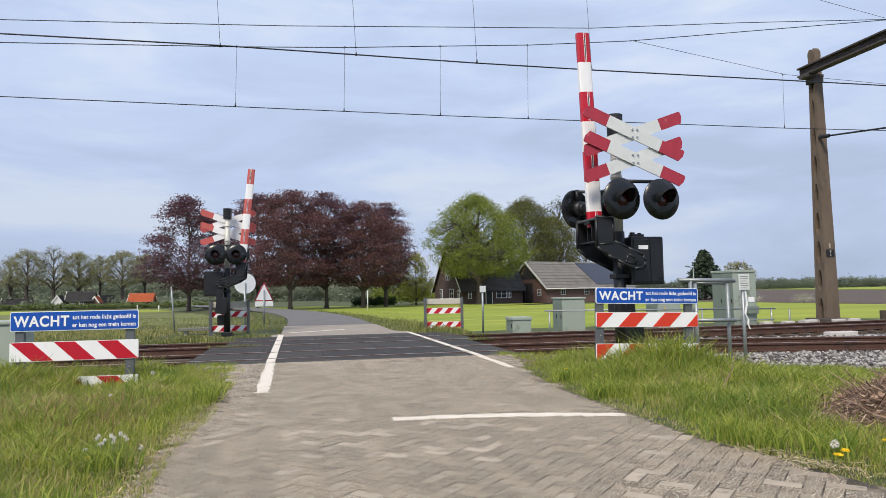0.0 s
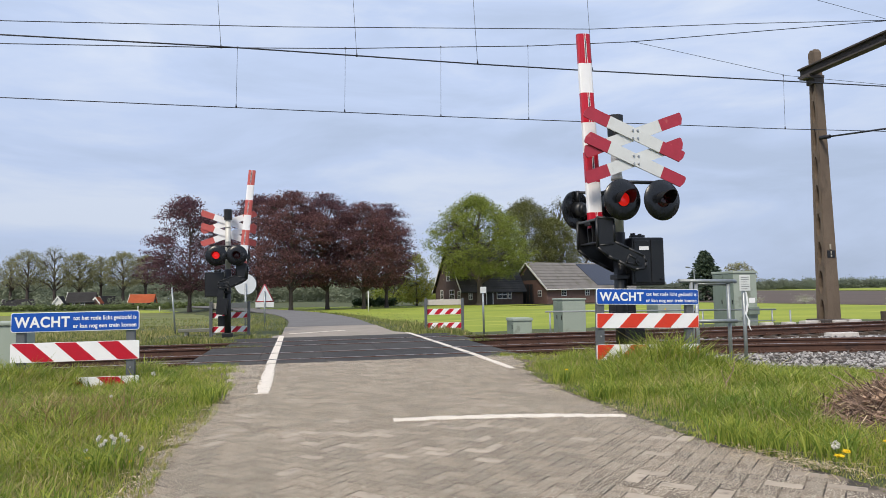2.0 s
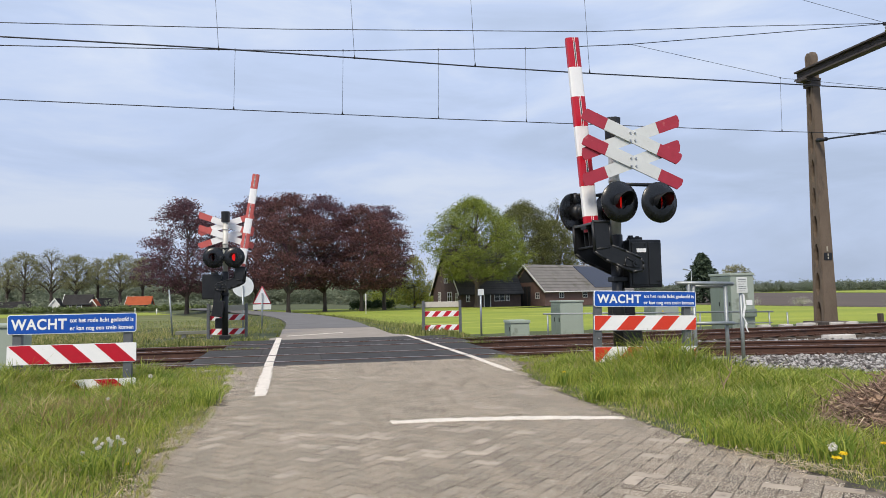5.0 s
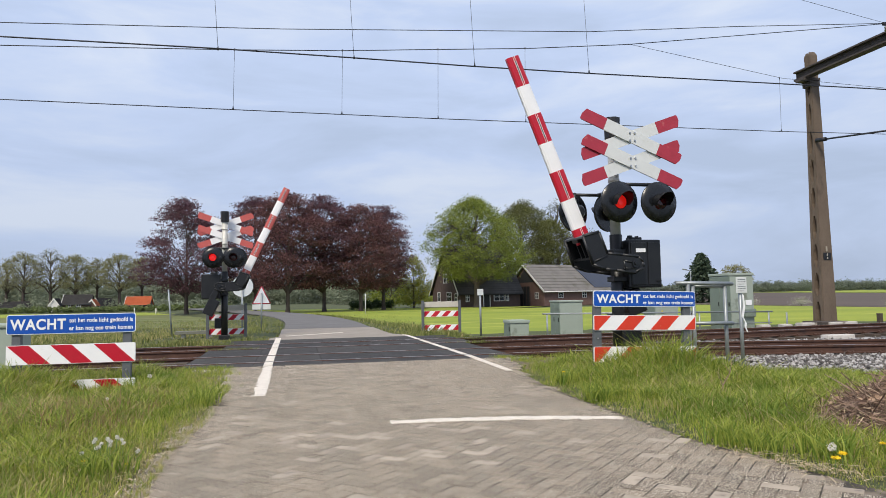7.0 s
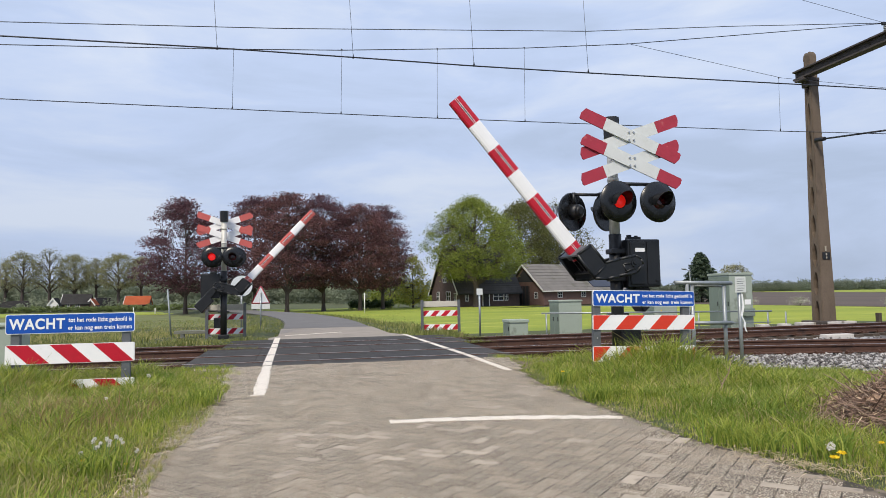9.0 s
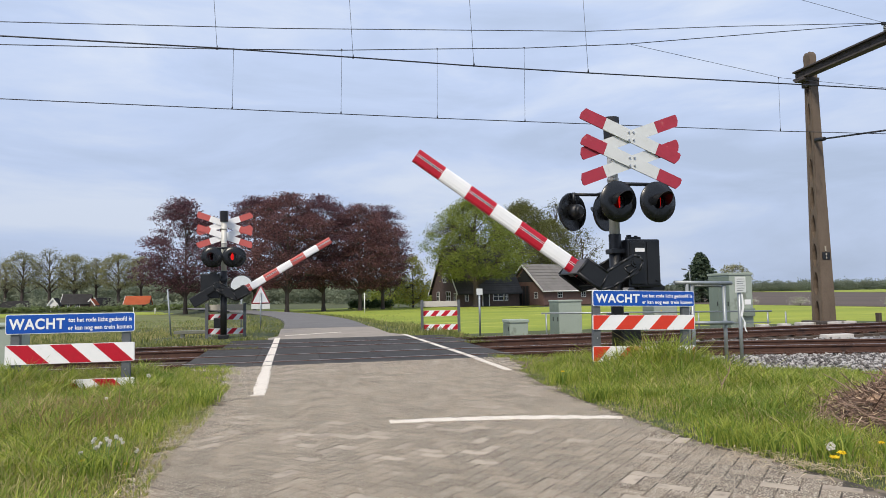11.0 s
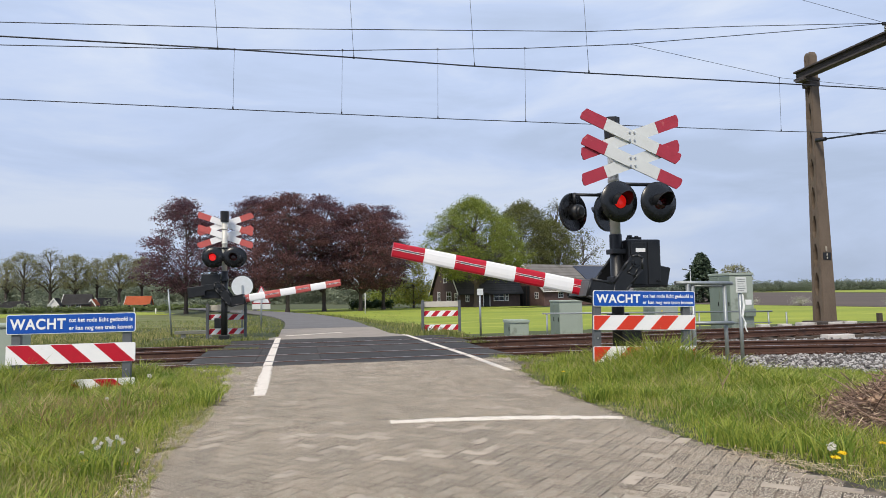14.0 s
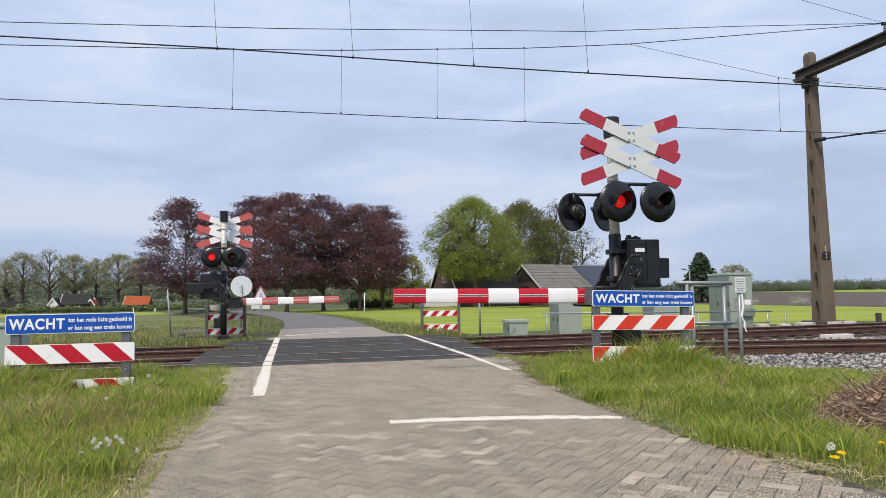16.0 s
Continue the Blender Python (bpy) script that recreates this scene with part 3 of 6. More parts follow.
def beacon(m, label, front, rear, ang, tilt, opened, slat_paints, lit):
    top = thing("barrier_beacon", m, label, "level crossing barrier", "barriers of the level crossing")
    bm = fresh()
    tube(bm, (0, 0, -0.2), (0, 0, 2.06), 0.098, n=20)
    part("post", bm, M_BLACK, top, "black lower post")
    bm = fresh()
    tube(bm, (0, 0, 2.06), (0, 0, 3.62), 0.082, n=20)
    for z in (2.9, 3.35):
        tube(bm, (0, 0, z), (0, 0, z + 0.05), 0.092, n=20)
    part("pole", bm, M_POLE, top, "light grey upper pole")
    bm = fresh()
    tube(bm, (0, 0, 3.60), (0, 0, 3.93), 0.125, 0.135, n=8, smooth=False)
    part("bell_cap", bm, M_BLACK, top, "black cap with the bell")
    # foot clamp and cable box
    bm = fresh()
    box(bm, -0.16, 0.16, -0.13, 0.13, -0.15, 0.10, 0.02)
    part("foot", bm, M_BLACK, top)
    bm = fresh()
    box(bm, -0.17, 0.17, -0.05, 0.05, 0.78, 0.82, 0.01)
    part("collar", bm, M_BLACK, top)
    bm = fresh()
    box(bm, 0.0, 0.30, -0.18, -0.02, 0.30, 0.62, 0.03)
    part("cable_box", bm, M_BLACK, top)
    # crosses
    for cz, in ((3.565,), (3.165,)):
        for s, y in ((1, -0.315), (-1, -0.285)):
            bm = fresh()
            cross_arm(bm, front, cz, y, s * ang + tilt, 0.885, 0.190, 0.41, None, 0)
            slat = part("cross_slat", bm, slat_paints, top, "off-white slat with red ends")
            if s == 1:
                bm = fresh()
                for dx in (-0.04, 0.04):
                    for dz in (-0.06, 0.06):
                        tube(bm, (front + dx, -0.325, cz + dz), (front + dx, -0.345, cz + dz), 0.015, n=10)
                tagged(part("bolt", bm, M_BOLT, slat), kind="stuff")
    bm = fresh()
    for z in (3.5, 3.2):
        tube(bm, (0, 0, z), (front, -0.28, z), 0.03, n=8)
    part("cross_bracket", bm, M_POLE, top)
    # lamps on their bars
    lenses = []
    for s in (-1, 1):
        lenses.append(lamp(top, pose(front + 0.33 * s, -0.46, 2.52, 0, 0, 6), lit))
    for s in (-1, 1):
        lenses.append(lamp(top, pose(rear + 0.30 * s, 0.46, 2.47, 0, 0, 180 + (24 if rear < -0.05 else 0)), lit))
    bm = fresh()
    tube(bm, (front - 0.33, -0.40, 2.80), (front + 0.33, -0.40, 2.80), 0.028, n=10)
    tube(bm, (0, 0, 2.80), (front * 0.5, -0.40, 2.80), 0.03, n=10)
    tube(bm, (rear - 0.30, 0.40, 2.75), (rear + 0.30, 0.40, 2.75), 0.026, n=10)
    tube(bm, (0, 0, 2.75), (rear * 0.5, 0.40, 2.75), 0.03, n=10)
    for x, y, z in ((front - 0.33, -0.40, 2.8), (front + 0.33, -0.40, 2.8), (rear - 0.3, 0.40, 2.75), (rear + 0.3, 0.40, 2.75)):
        tube(bm, (x, y, z + 0.03), (x, y, z - 0.16), 0.03, n=10)
    part("lamp_bar", bm, M_BLACK, top)
    # drive housing
    bm = fresh()
    box(bm, 0.11, 0.66, -0.20, 0.20, 1.22, 1.97, 0.025)
    body = part("drive_housing", bm, M_BLACK, top, "black cast-iron drive housing")
    bm = fresh()
    box(bm, 0.14, 0.40, -0.225, -0.19, 1.26, 1.93, 0.015)
    box(bm, 0.43, 0.63, -0.215, -0.19, 1.26, 1.93, 0.01)
    part("housing_door", bm, M_BLACK, body)
    bm = fresh()
    box(bm, 0.22, 0.38, -0.232, -0.222, 1.77, 1.83)
    part("name_plate", bm, M_WHITE, body, "small white plate")
    bm = fresh()
    for x, z in ((0.17, 1.89), (0.37, 1.89), (0.58, 1.32), (0.62, 1.32), (0.17, 1.30)):
        tube(bm, (x, -0.21, z), (x, -0.24, z), 0.014, n=8)
    box(bm, 0.2, 0.42, -0.06, 0.06, 1.96, 2.02, 0.015)
    tube(bm, (0.24, 0, 2.0), (0.24, 0, 2.05), 0.04, n=12)
    tube(bm, (0.36, 0, 2.0), (0.36, 0, 2.04), 0.03, n=12)
    tagged(part("fittings", bm, M_BLACK, body), kind="stuff")
    bm = fresh()
    box(bm, -0.115, 0.13, -0.12, 0.12, 1.32, 1.40, 0.015)
    part("clamp", bm, M_BLACK, body)
    bm = fresh()
    box(bm, -0.115, 0.13, -0.12, 0.12, 1.75, 1.83, 0.015)
    part("clamp", bm, M_BLACK, body)
    # the swinging part, about its shaft
    swing = thing("barrier_arm_x", pose(0, 0, 0), "", "")
    return top, lenses, swing


def swing_parts(top, swing, weight, red):
    """The bracket, the striped boom and the counterweight, in the pose of a lowered barrier about the shaft."""
    outline = [(0.106, 0.10), (0.02, 0.125), (-0.075, 0.09), (-0.20, -0.15), (-0.31, -0.375), (-0.66, -0.375), (-0.69, -0.64), (-0.24, -0.655), (-0.10, -0.49), (-0.02, -0.33), (0.125, -0.07)]
    for y0, y1 in ((-0.375, -0.345), (0.345, 0.375)):
        bm = fresh()
        prism(bm, outline, y0, y1)
        leg = part("bracket", bm, M_BLACK, swing, "black cast fork of the barrier arm")
        bm = fresh()
        out = -0.02 if y0 < 0 else 0.02
        for (xa, za), (xb, zb) in zip(outline, outline[1:] + outline[:1]):
            tube(bm, (xa, (y0 + y1) / 2, za), (xb, (y0 + y1) / 2, zb), 0.025, n=8)
        part("rim", bm, M_BLACK, leg, "thick rounded casting rim")
        bm = fresh()
        for (xa, za), (xb, zb) in (((-0.02, -0.02), (-0.11, -0.16)), ((0.06, -0.04), (0.0, -0.22)), ((-0.11, -0.16), (0.03, -0.20)), ((-0.28, -0.40), (-0.27, -0.63))):
            tube(bm, (xa, (y0 + y1) / 2 + out * 0.6, za), (xb, (y0 + y1) / 2 + out * 0.6, zb), 0.018, n=6)
        tagged(part("rib", bm, M_BLACK, leg), kind="stuff")
        bm = fresh()
        tube(bm, (0, y0 - 0.02, 0), (0, y1 + 0.02, 0), 0.062, n=18)
        tube(bm, (0, y0 - 0.045, 0), (0, y1 + 0.045, 0), 0.032, n=6)
        part("bearing", bm, M_BLACKGL, leg)
    bm = fresh()
    tube(bm, (0, -0.35, 0), (0, 0.35, 0), 0.05, n=16)
    prism(bm, [(0.08, 0.10), (0.44, 0.12), (0.44, -0.08), (0.08, -0.06)], 0.30, 0.343, bevel=0.01)
    part("shaft", bm, M_BLACK, swing)
    # grey plates: worn paint, with the sky's reflection put into the colour too
    bm = fresh()
    box(bm, -0.67, -0.33, -0.343, 0.343, -0.405, -0.372, 0.01)
    box(bm, -0.69, -0.655, -0.343, 0.343, -0.64, -0.406, 0.01)
    part("boom_socket", bm, M_POST, swing, "worn grey top of the boom socket with sky sheen in its colour")
    bm = fresh()
    box(bm, -0.335, -0.305, -0.343, 0.343, -0.62, -0.40, 0.008)
    box(bm, -0.66, -0.60, -0.10, 0.10, -0.64, -0.40, 0.01)
    for y in (-0.09, 0.07):
        box(bm, -0.66, -0.335, y, y + 0.02, -0.60, -0.406)
    part("boom_clamp", bm, M_BLACK, swing)
    bm = fresh()
    box(bm, 0.42, weight, 0.02, 0.343, -0.21, 0.11, 0.02)
    part("counterweight", bm, M_BLACK, swing, "black iron counterweight")
    n = 12
    prof = []
    for i in range(n):
        c, s = math.cos(2 * math.pi * (i + 0.5) / n), math.sin(2 * math.pi * (i + 0.5) / n)
        prof.append((0.46 * math.copysign(abs(c) ** 0.45, c), math.copysign(abs(s) ** 0.8, s)))
    for k in range(7):
        bm = fresh()
        a, b = (-0.56 if k == 0 else -0.329 - 0.476 * k), -0.329 - 0.476 * (k + 1)
        ra, rb = 0.122 - 0.0018 * k, 0.122 - 0.0018 * (k + 1)
        rings = []
        for x, r in ((a, ra), (b, rb)):
            rings.append([bm.verts.new((x, p * r, -0.50 + q * r)) for p, q in prof])
        for i in range(n):
            f = bm.faces.new((rings[0][i], rings[0][(i + 1) % n], rings[1][(i + 1) % n], rings[1][i]))
            f.smooth = False
        bm.faces.new(rings[0])
        bm.faces.new(rings[1][::-1])
        bmesh.ops.recalc_face_normals(bm, faces=bm.faces)
        seg = part("boom_section", bm, red if k % 2 == 0 else M_WHITE, swing, "red boom section" if k % 2 == 0 else "white boom section")
        if k % 2 == 0:
            bm = fresh()
            for y in (-0.0605, 0.0535):
                box(bm, b + 0.002, a - 0.002, y, y + 0.007, -0.480, -0.474)
                box(bm, b + 0.002, a - 0.002, y, y + 0.007, -0.507, -0.501)
            part("seam", bm, M_WHITE, seg, "thin white seam")
            # dark strip laid between the white lines, drawing the boom's groove
            bm = fresh()
            for y in (-0.0595, 0.0535):
                box(bm, b + 0.08, a - 0.08, y, y + 0.006, -0.500, -0.482)
            part("reflector", bm, M_POST, seg)


def beacons():
    out = []
    for m, label, front, rear, ang, tilt in (
            (pose(4.97, 9.85, 0), "barrier post with red-white crosses and black lamps beside the road", 0.17, -0.20, 21.3, 1.6),
            (pose(-2.10, 22.0, -0.04, 0, 0, 180), "far barrier post with red-white crosses and black lamps", 0.0, 0.0, 19.5, 0.0)):
        top, lenses, swing = beacon(m, label, front, rear, ang, tilt, 87, *((M_CROSS, M_CRED), M_LIT_DIM) if front else ((M_WHITE, M_FADED), M_LIT))
        swing.name = "swing_arm"
        for key in ("label", "category"):
            if key in swing:
                del swing[key]
        swing["label"] = "striped red and white barrier boom with its bracket"
        swing.parent = top
        swing.matrix_local = pose(0.13, 0, 1.59)
        swing_parts(top, swing, 0.82 if front else 0.92, M_RED if front else M_FADED)
        out.append((top, lenses, swing))
    return out


# ---- overhead line ----
def wire(name, pts, r, label, sag=0.0):
    """A round wire through points, each span drawn with a little sag."""
    path = []
    for a, b in zip(pts, pts[1:]):
        for i in range(6):
            f = i / 6
            path.append(Vector(a).lerp(Vector(b), f) - Vector((0, 0, sag * 4 * f * (1 - f))))
    path.append(Vector(pts[-1]))
    verts, faces, n = [], [], 6
    for i, p in enumerate(path):
        d = (path[min(i + 1, len(path) - 1)] - path[max(i - 1, 0)]).normalized()
        q = d.to_track_quat("Z", "Y")
        verts += [p + q @ Vector((r * math.cos(2 * math.pi * k / n), r * math.sin(2 * math.pi * k / n), 0)) for k in range(n)]
    for i in range(len(path) - 1):
        faces += [(i * n + k, i * n + (k + 1) % n, (i + 1) * n + (k + 1) % n, (i + 1) * n + k) for k in range(n)]
    return tagged(sheet(name, [tuple(v) for v in verts], faces, M_WIRE, smooth=True), label, "overhead wire", "overhead line wires")


def overhead():
    wire("contact_wire", [(-60, 17.1, 5.86), (-6.6, 17.1, 5.83), (3.7, 17.1, 5.78), (14, 17.1, 5.80), (17.9, 17.1, 5.85), (60, 17.1, 5.85)], 0.011, "dark contact wire over the far track")
    wire("contact_wire", [(-60, 13.5, 6.02), (-5.2, 13.5, 6.01), (-1.43, 13.5, 6.02), (1.2, 13.5, 5.99), (3.73, 13.5, 5.955), (6.32, 13.5, 5.945), (14.1, 13.5, 5.965), (60, 13.5, 5.98)], 0.014, "thick dark contact wire over the near track")
    wire("messenger_wire", [(-50, 17.1, 9.3), (-20, 17.1, 7.35), (-6.59, 17.1, 7.10), (-1.44, 17.1, 7.31), (1.21, 17.1, 7.45), (3.75, 17.1, 7.64), (6.22, 17.1, 7.82), (9.2, 17.1, 8.12), (17.98, 17.1, 9.34), (60, 17.1, 7)], 0.011, "sagging messenger wire over the far track")
    wire("feeder_wire", [(-50, 17.1, 9.3), (-20, 17.1, 7.6), (-6.6, 17.1, 7.64), (-0.24, 17.1, 7.92), (8.03, 17.1, 8.41), (12.68, 17.1, 8.88), (17.98, 17.1, 9.35)], 0.010, "thin feeder wire above the far track")
    wire("stitch_wire", [(9.2, 17.1, 8.14), (14.18, 17.1, 7.41), (17.89, 17.1, 7.29), (40, 17.1, 8.0)], 0.006, "thin stitch wire below the messenger")
    wire("messenger_wire", [(-50, 13.5, 9.3), (-20, 13.5, 7.5), (-1.5, 13.5, 7.25), (1.2, 13.5, 7.45), (3.7, 13.5, 7.65), (6.32, 13.5, 7.95), (14.5, 13.5, 9.35), (40, 13.5, 8)], 0.011, "sagging messenger wire over the near track")
    wire("stay_wire", [(8.0, 17.1, 11.0), (14.5, 17.1, 9.95), (17.9, 17.1, 9.37)], 0.006, "thin stay wire to the insulator")
    for x, y, z0, z1 in ((-1.45, 17.1, 5.85, 7.33), (1.2, 17.1, 5.83, 7.47), (3.7, 17.1, 5.81, 7.65), (6.12, 17.1, 5.81, 7.83), (14.05, 17.1, 5.83, 7.42),
                         (-1.43, 13.5, 6.02, 7.25), (1.2, 13.5, 6.0, 7.45), (3.73, 13.5, 5.99, 7.66), (6.32, 13.5, 5.98, 7.95)):
        bm = fresh()
        lean = -0.08 if y < 15 else 0.03
        z0 -= 0.02
        tube(bm, (x, y, z0), (x + lean, y, z1), 0.0045, n=5)
        tube(bm, (x, y, z0 - 0.01), (x, y, z0 + 0.07), 0.022, 0.008, n=6)
        tube(bm, (x + lean, y, z1 - 0.05), (x + lean, y, z1 + 0.01), 0.008, 0.02, n=6)
        tagged(part("dropper", bm, M_WIRE), "thin dropper wire with its clamps", "overhead wire", "overhead line wires")


M_MAST = mat("weathered_brown_concrete", (0.165, 0.125, 0.09), (0.105, 0.078, 0.057), rough=0.9, scale=2.5, fine=40, bump=0.5, dirt=(0.06, 0.045, 0.035), dirt_at=0.6, stretch=(1, 1, 0.35))
M_BEAM = mat("dark_weathered_steel_beam", (0.075, 0.062, 0.055), (0.05, 0.042, 0.038), rough=0.85, scale=4, fine=60)
M_CREAM_PAINT = mat("dull_cream_paint", (0.42, 0.38, 0.30), rough=0.7, bump=0)
M_GLASSY = mat("grey_glazed_insulator", (0.35, 0.36, 0.37), rough=0.2, bump=0)


def portal():
    top = thing("catenary_portal", pose(18.0, 20.3, 0), "tall weathered concrete mast with a dark portal beam over the tracks", "catenary mast")

    def mast(x, y):
        def pier(bm, wide, y0, y1):
            """A tapered upright: wide scales its breadth, y0 and y1 its depth, as shares of the mast's section."""
            vs = []
            for z, hx, hy in ((-0.4, 0.285, 0.265), (9.25, 0.150, 0.150), (9.45, 0.145, 0.14), (9.56, 0.10, 0.10)):
                vs.append([bm.verts.new((x + 0.035 + sx * hx * wide, y + (y0 if sy < 0 else y1) * hy, z)) for sx, sy in ((-1, -1), (1, -1), (1, 1), (-1, 1))])
            for a, b in zip(vs, vs[1:]):
                for i in range(4):
                    bm.faces.new((a[i], a[(i + 1) % 4], b[(i + 1) % 4], b[i]))
            bm.faces.new(vs[-1])
        bm = fresh()
        pier(bm, 1.0, -1.0, -0.42)
        pier(bm, 1.0, 0.42, 1.0)
        bmesh.ops.bevel(bm, geom=[e for e in bm.edges if abs(e.verts[0].co.z - e.verts[1].co.z) > 1], offset=0.02, segments=2, affect="EDGES")
        bmesh.ops.recalc_face_normals(bm, faces=bm.faces)
        pole = part("mast", bm, M_MAST, top, "brown weathered concrete mast")
        bm = fresh()
        pier(bm, 0.35, -0.42, 0.42)
        bmesh.ops.recalc_face_normals(bm, faces=bm.faces)
        part("web", bm, M_MAST, pole, "recessed concrete web")
        for i in range(9):
            z = 0.55 + 1.0 * i
            k = (z + 0.4) / 9.65
            hx, hy = (0.285 - 0.135 * k) * 0.94, (0.265 - 0.115 * k) * 0.43
            for s in (-1, 1):
                bm = fresh()
                u0, u1 = sorted((x + 0.035 + s * hx * 0.34, x + 0.035 + s * hx))
                lo = [(y - hy, z - 0.10), (y - hy * 0.3, z + 0.16), (y + hy * 0.3, z + 0.16), (y + hy, z - 0.10), (y + hy, z + 0.62), (y + hy * 0.2, z + 0.36), (y - hy * 0.2, z + 0.36), (y - hy, z + 0.62)]
                vs = [[bm.verts.new((u, v, w)) for v, w in lo] for u in (u0, u1)]
                bm.faces.new(vs[0])
                bm.faces.new(vs[1][::-1])
                for j in range(8):
                    bm.faces.new((vs[0][j], vs[1][j], vs[1][(j + 1) % 8], vs[0][(j + 1) % 8]))
                bmesh.ops.recalc_face_normals(bm, faces=bm.faces)
                part("rib", bm, M_MAST, pole)
        bm = fresh()
        box(bm, x + 0.035 - 0.14, x + 0.035 + 0.14, y - 0.13, y + 0.13, 8.3, 9.5, 0.03)
        part("head", bm, M_MAST, pole)
        bm = fresh()
        box(bm, x - 0.52, x + 0.56, y - 0.46, y + 0.46, -0.42, 0.04, 0.04)
        part("footing", bm, M_BEAM, top, "concrete footing")
        return pole

    p = mast(0, 0)
    mast(0.2, -11.5)
    bm = fresh()
    box(bm, -0.11, 0.20, -0.256, -0.24, 2.15, 2.40, 0.004)
    plate = part("plate", bm, M_BLACK, p, "dark number plate")
    for x0, x1, z0, z1 in ((0.02, 0.07, 2.18, 2.25), (0.02, 0.07, 2.29, 2.37)):
        bm = fresh()
        box(bm, x0, x1, -0.259, -0.2555, z0, z1)
        part("text_bar", bm, M_CREAM_PAINT, plate)
    bm = fresh()
    box(bm, 0.00, 0.06, -0.257, -0.24, 2.44, 2.62, 0.003)
    part("tag", bm, M_CREAM_PAINT, p, "small pale tag")
    bm = fresh()
    for z0, z1 in ((8.60, 8.66), (8.88, 8.94)):
        box(bm, -0.42, -0.12, -12.0, 0.35, z0, z1, 0.01)
    box(bm, -0.30, -0.24, -12.0, 0.35, 8.66, 8.88)
    part("beam", bm, M_BEAM, top, "dark steel portal beam")
    bm = fresh()
    box(bm, -0.46, 0.20, -0.22, 0.22, 8.50, 8.598, 0.01)
    box(bm, -0.20, 0.20, -0.20, 0.20, 8.30, 8.50, 0.02)
    part("beam_bracket", bm, M_BEAM, top)
    for y in (-3.2, -6.8):
        bm = fresh()
        for i in range(5):
            tube(bm, (0, y, 9.03 + 0.05 * i), (0, y, 9.06 + 0.05 * i), 0.06, 0.035, n=12)
        tube(bm, (0, y, 8.90), (0, y, 9.32), 0.02, n=8)
        ins = part("insulator", bm, M_GLASSY, top, "grey ribbed insulator")
        bm = fresh()
        box(bm, -0.12, 0.12, y - 0.04, y + 0.04, 9.28, 9.38, 0.02)
        part("clamp", bm, M_WIRE, ins)
        bm = fresh()
        tube(bm, (0.05, y, 5.85), (0.05, y, 8.6), 0.025, n=8)
        part("drop_tube", bm, M_GALV, top)
    bm = fresh()
    tube(bm, (-0.1, -0.10, 6.36), (0.05, -3.2, 6.0), 0.03, n=8)
    tube(bm, (-0.105, -0.22, 6.346), (-0.085, -0.62, 6.30), 0.07, n=10)
    part("steady_arm", bm, M_WIRE, top, "dark steady arm with insulator")


# ---- things that move ----
OPEN = 86.9
NEAR_SWING = ((0, 86.9), (4.5, 86.9), (5.0, 84.6), (5.5, 81.2), (6.0, 77.0), (6.5, 72.5), (7, 68.0), (7.5, 63.1), (8, 58.5), (8.5, 54.0), (9, 49.8), (10, 41.5), (11, 33.3), (11.5, 29.3), (12, 25.4),
              (12.5, 21.7), (13, 17.9), (13.5, 14.3), (14, 10.6), (14.5, 6.9), (15, 3.6), (15.5, 0.8), (15.7, 0.1), (16, 0))
FAR_SWING = ((0, 83.7), (4.4, 83.7), (5.0, 80.6), (5.5, 76.8), (6.0, 72.5), (6.5, 68.1), (7, 64.0), (8, 55.4), (9, 46.5), (10, 38.2), (11, 30.1), (11.5, 26.1), (12, 22.5), (12.5, 19.0), (13, 15.2), (13.5, 11.7),
             (14, 8.3), (14.5, 4.9), (15, 1.7), (15.4, 0.1), (16, 0))
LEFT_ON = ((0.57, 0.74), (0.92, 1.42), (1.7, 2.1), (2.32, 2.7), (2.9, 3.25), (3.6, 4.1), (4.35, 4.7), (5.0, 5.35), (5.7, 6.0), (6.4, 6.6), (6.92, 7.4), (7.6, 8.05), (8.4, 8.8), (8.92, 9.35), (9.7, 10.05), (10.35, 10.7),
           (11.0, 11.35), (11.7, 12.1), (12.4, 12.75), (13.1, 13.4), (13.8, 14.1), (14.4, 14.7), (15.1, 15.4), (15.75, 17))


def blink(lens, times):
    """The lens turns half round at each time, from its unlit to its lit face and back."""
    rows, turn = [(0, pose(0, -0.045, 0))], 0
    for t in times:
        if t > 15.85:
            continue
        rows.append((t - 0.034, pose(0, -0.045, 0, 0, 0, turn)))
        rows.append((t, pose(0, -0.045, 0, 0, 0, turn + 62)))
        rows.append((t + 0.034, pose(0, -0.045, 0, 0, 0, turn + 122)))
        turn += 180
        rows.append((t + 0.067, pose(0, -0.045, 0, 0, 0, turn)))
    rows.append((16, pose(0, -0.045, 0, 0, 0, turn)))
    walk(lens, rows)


def motions():
    for (top, lenses, swing), rows, tip in ((BEACONS[0], NEAR_SWING, 1.0), (BEACONS[1], FAR_SWING, 0.6)):
        walk(swing, [(t, pose(0.13, 0, 1.59, 0, a + tip, 0)) for t, a in rows])
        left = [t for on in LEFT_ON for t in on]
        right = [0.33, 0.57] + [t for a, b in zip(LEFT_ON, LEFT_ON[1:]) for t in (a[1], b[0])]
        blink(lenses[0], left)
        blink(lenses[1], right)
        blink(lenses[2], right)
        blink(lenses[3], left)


ground()
fields()
far_road()
markings()
railway()
crossing()
ballast()
boards()
BEACONS = beacons()
overhead()
portal()


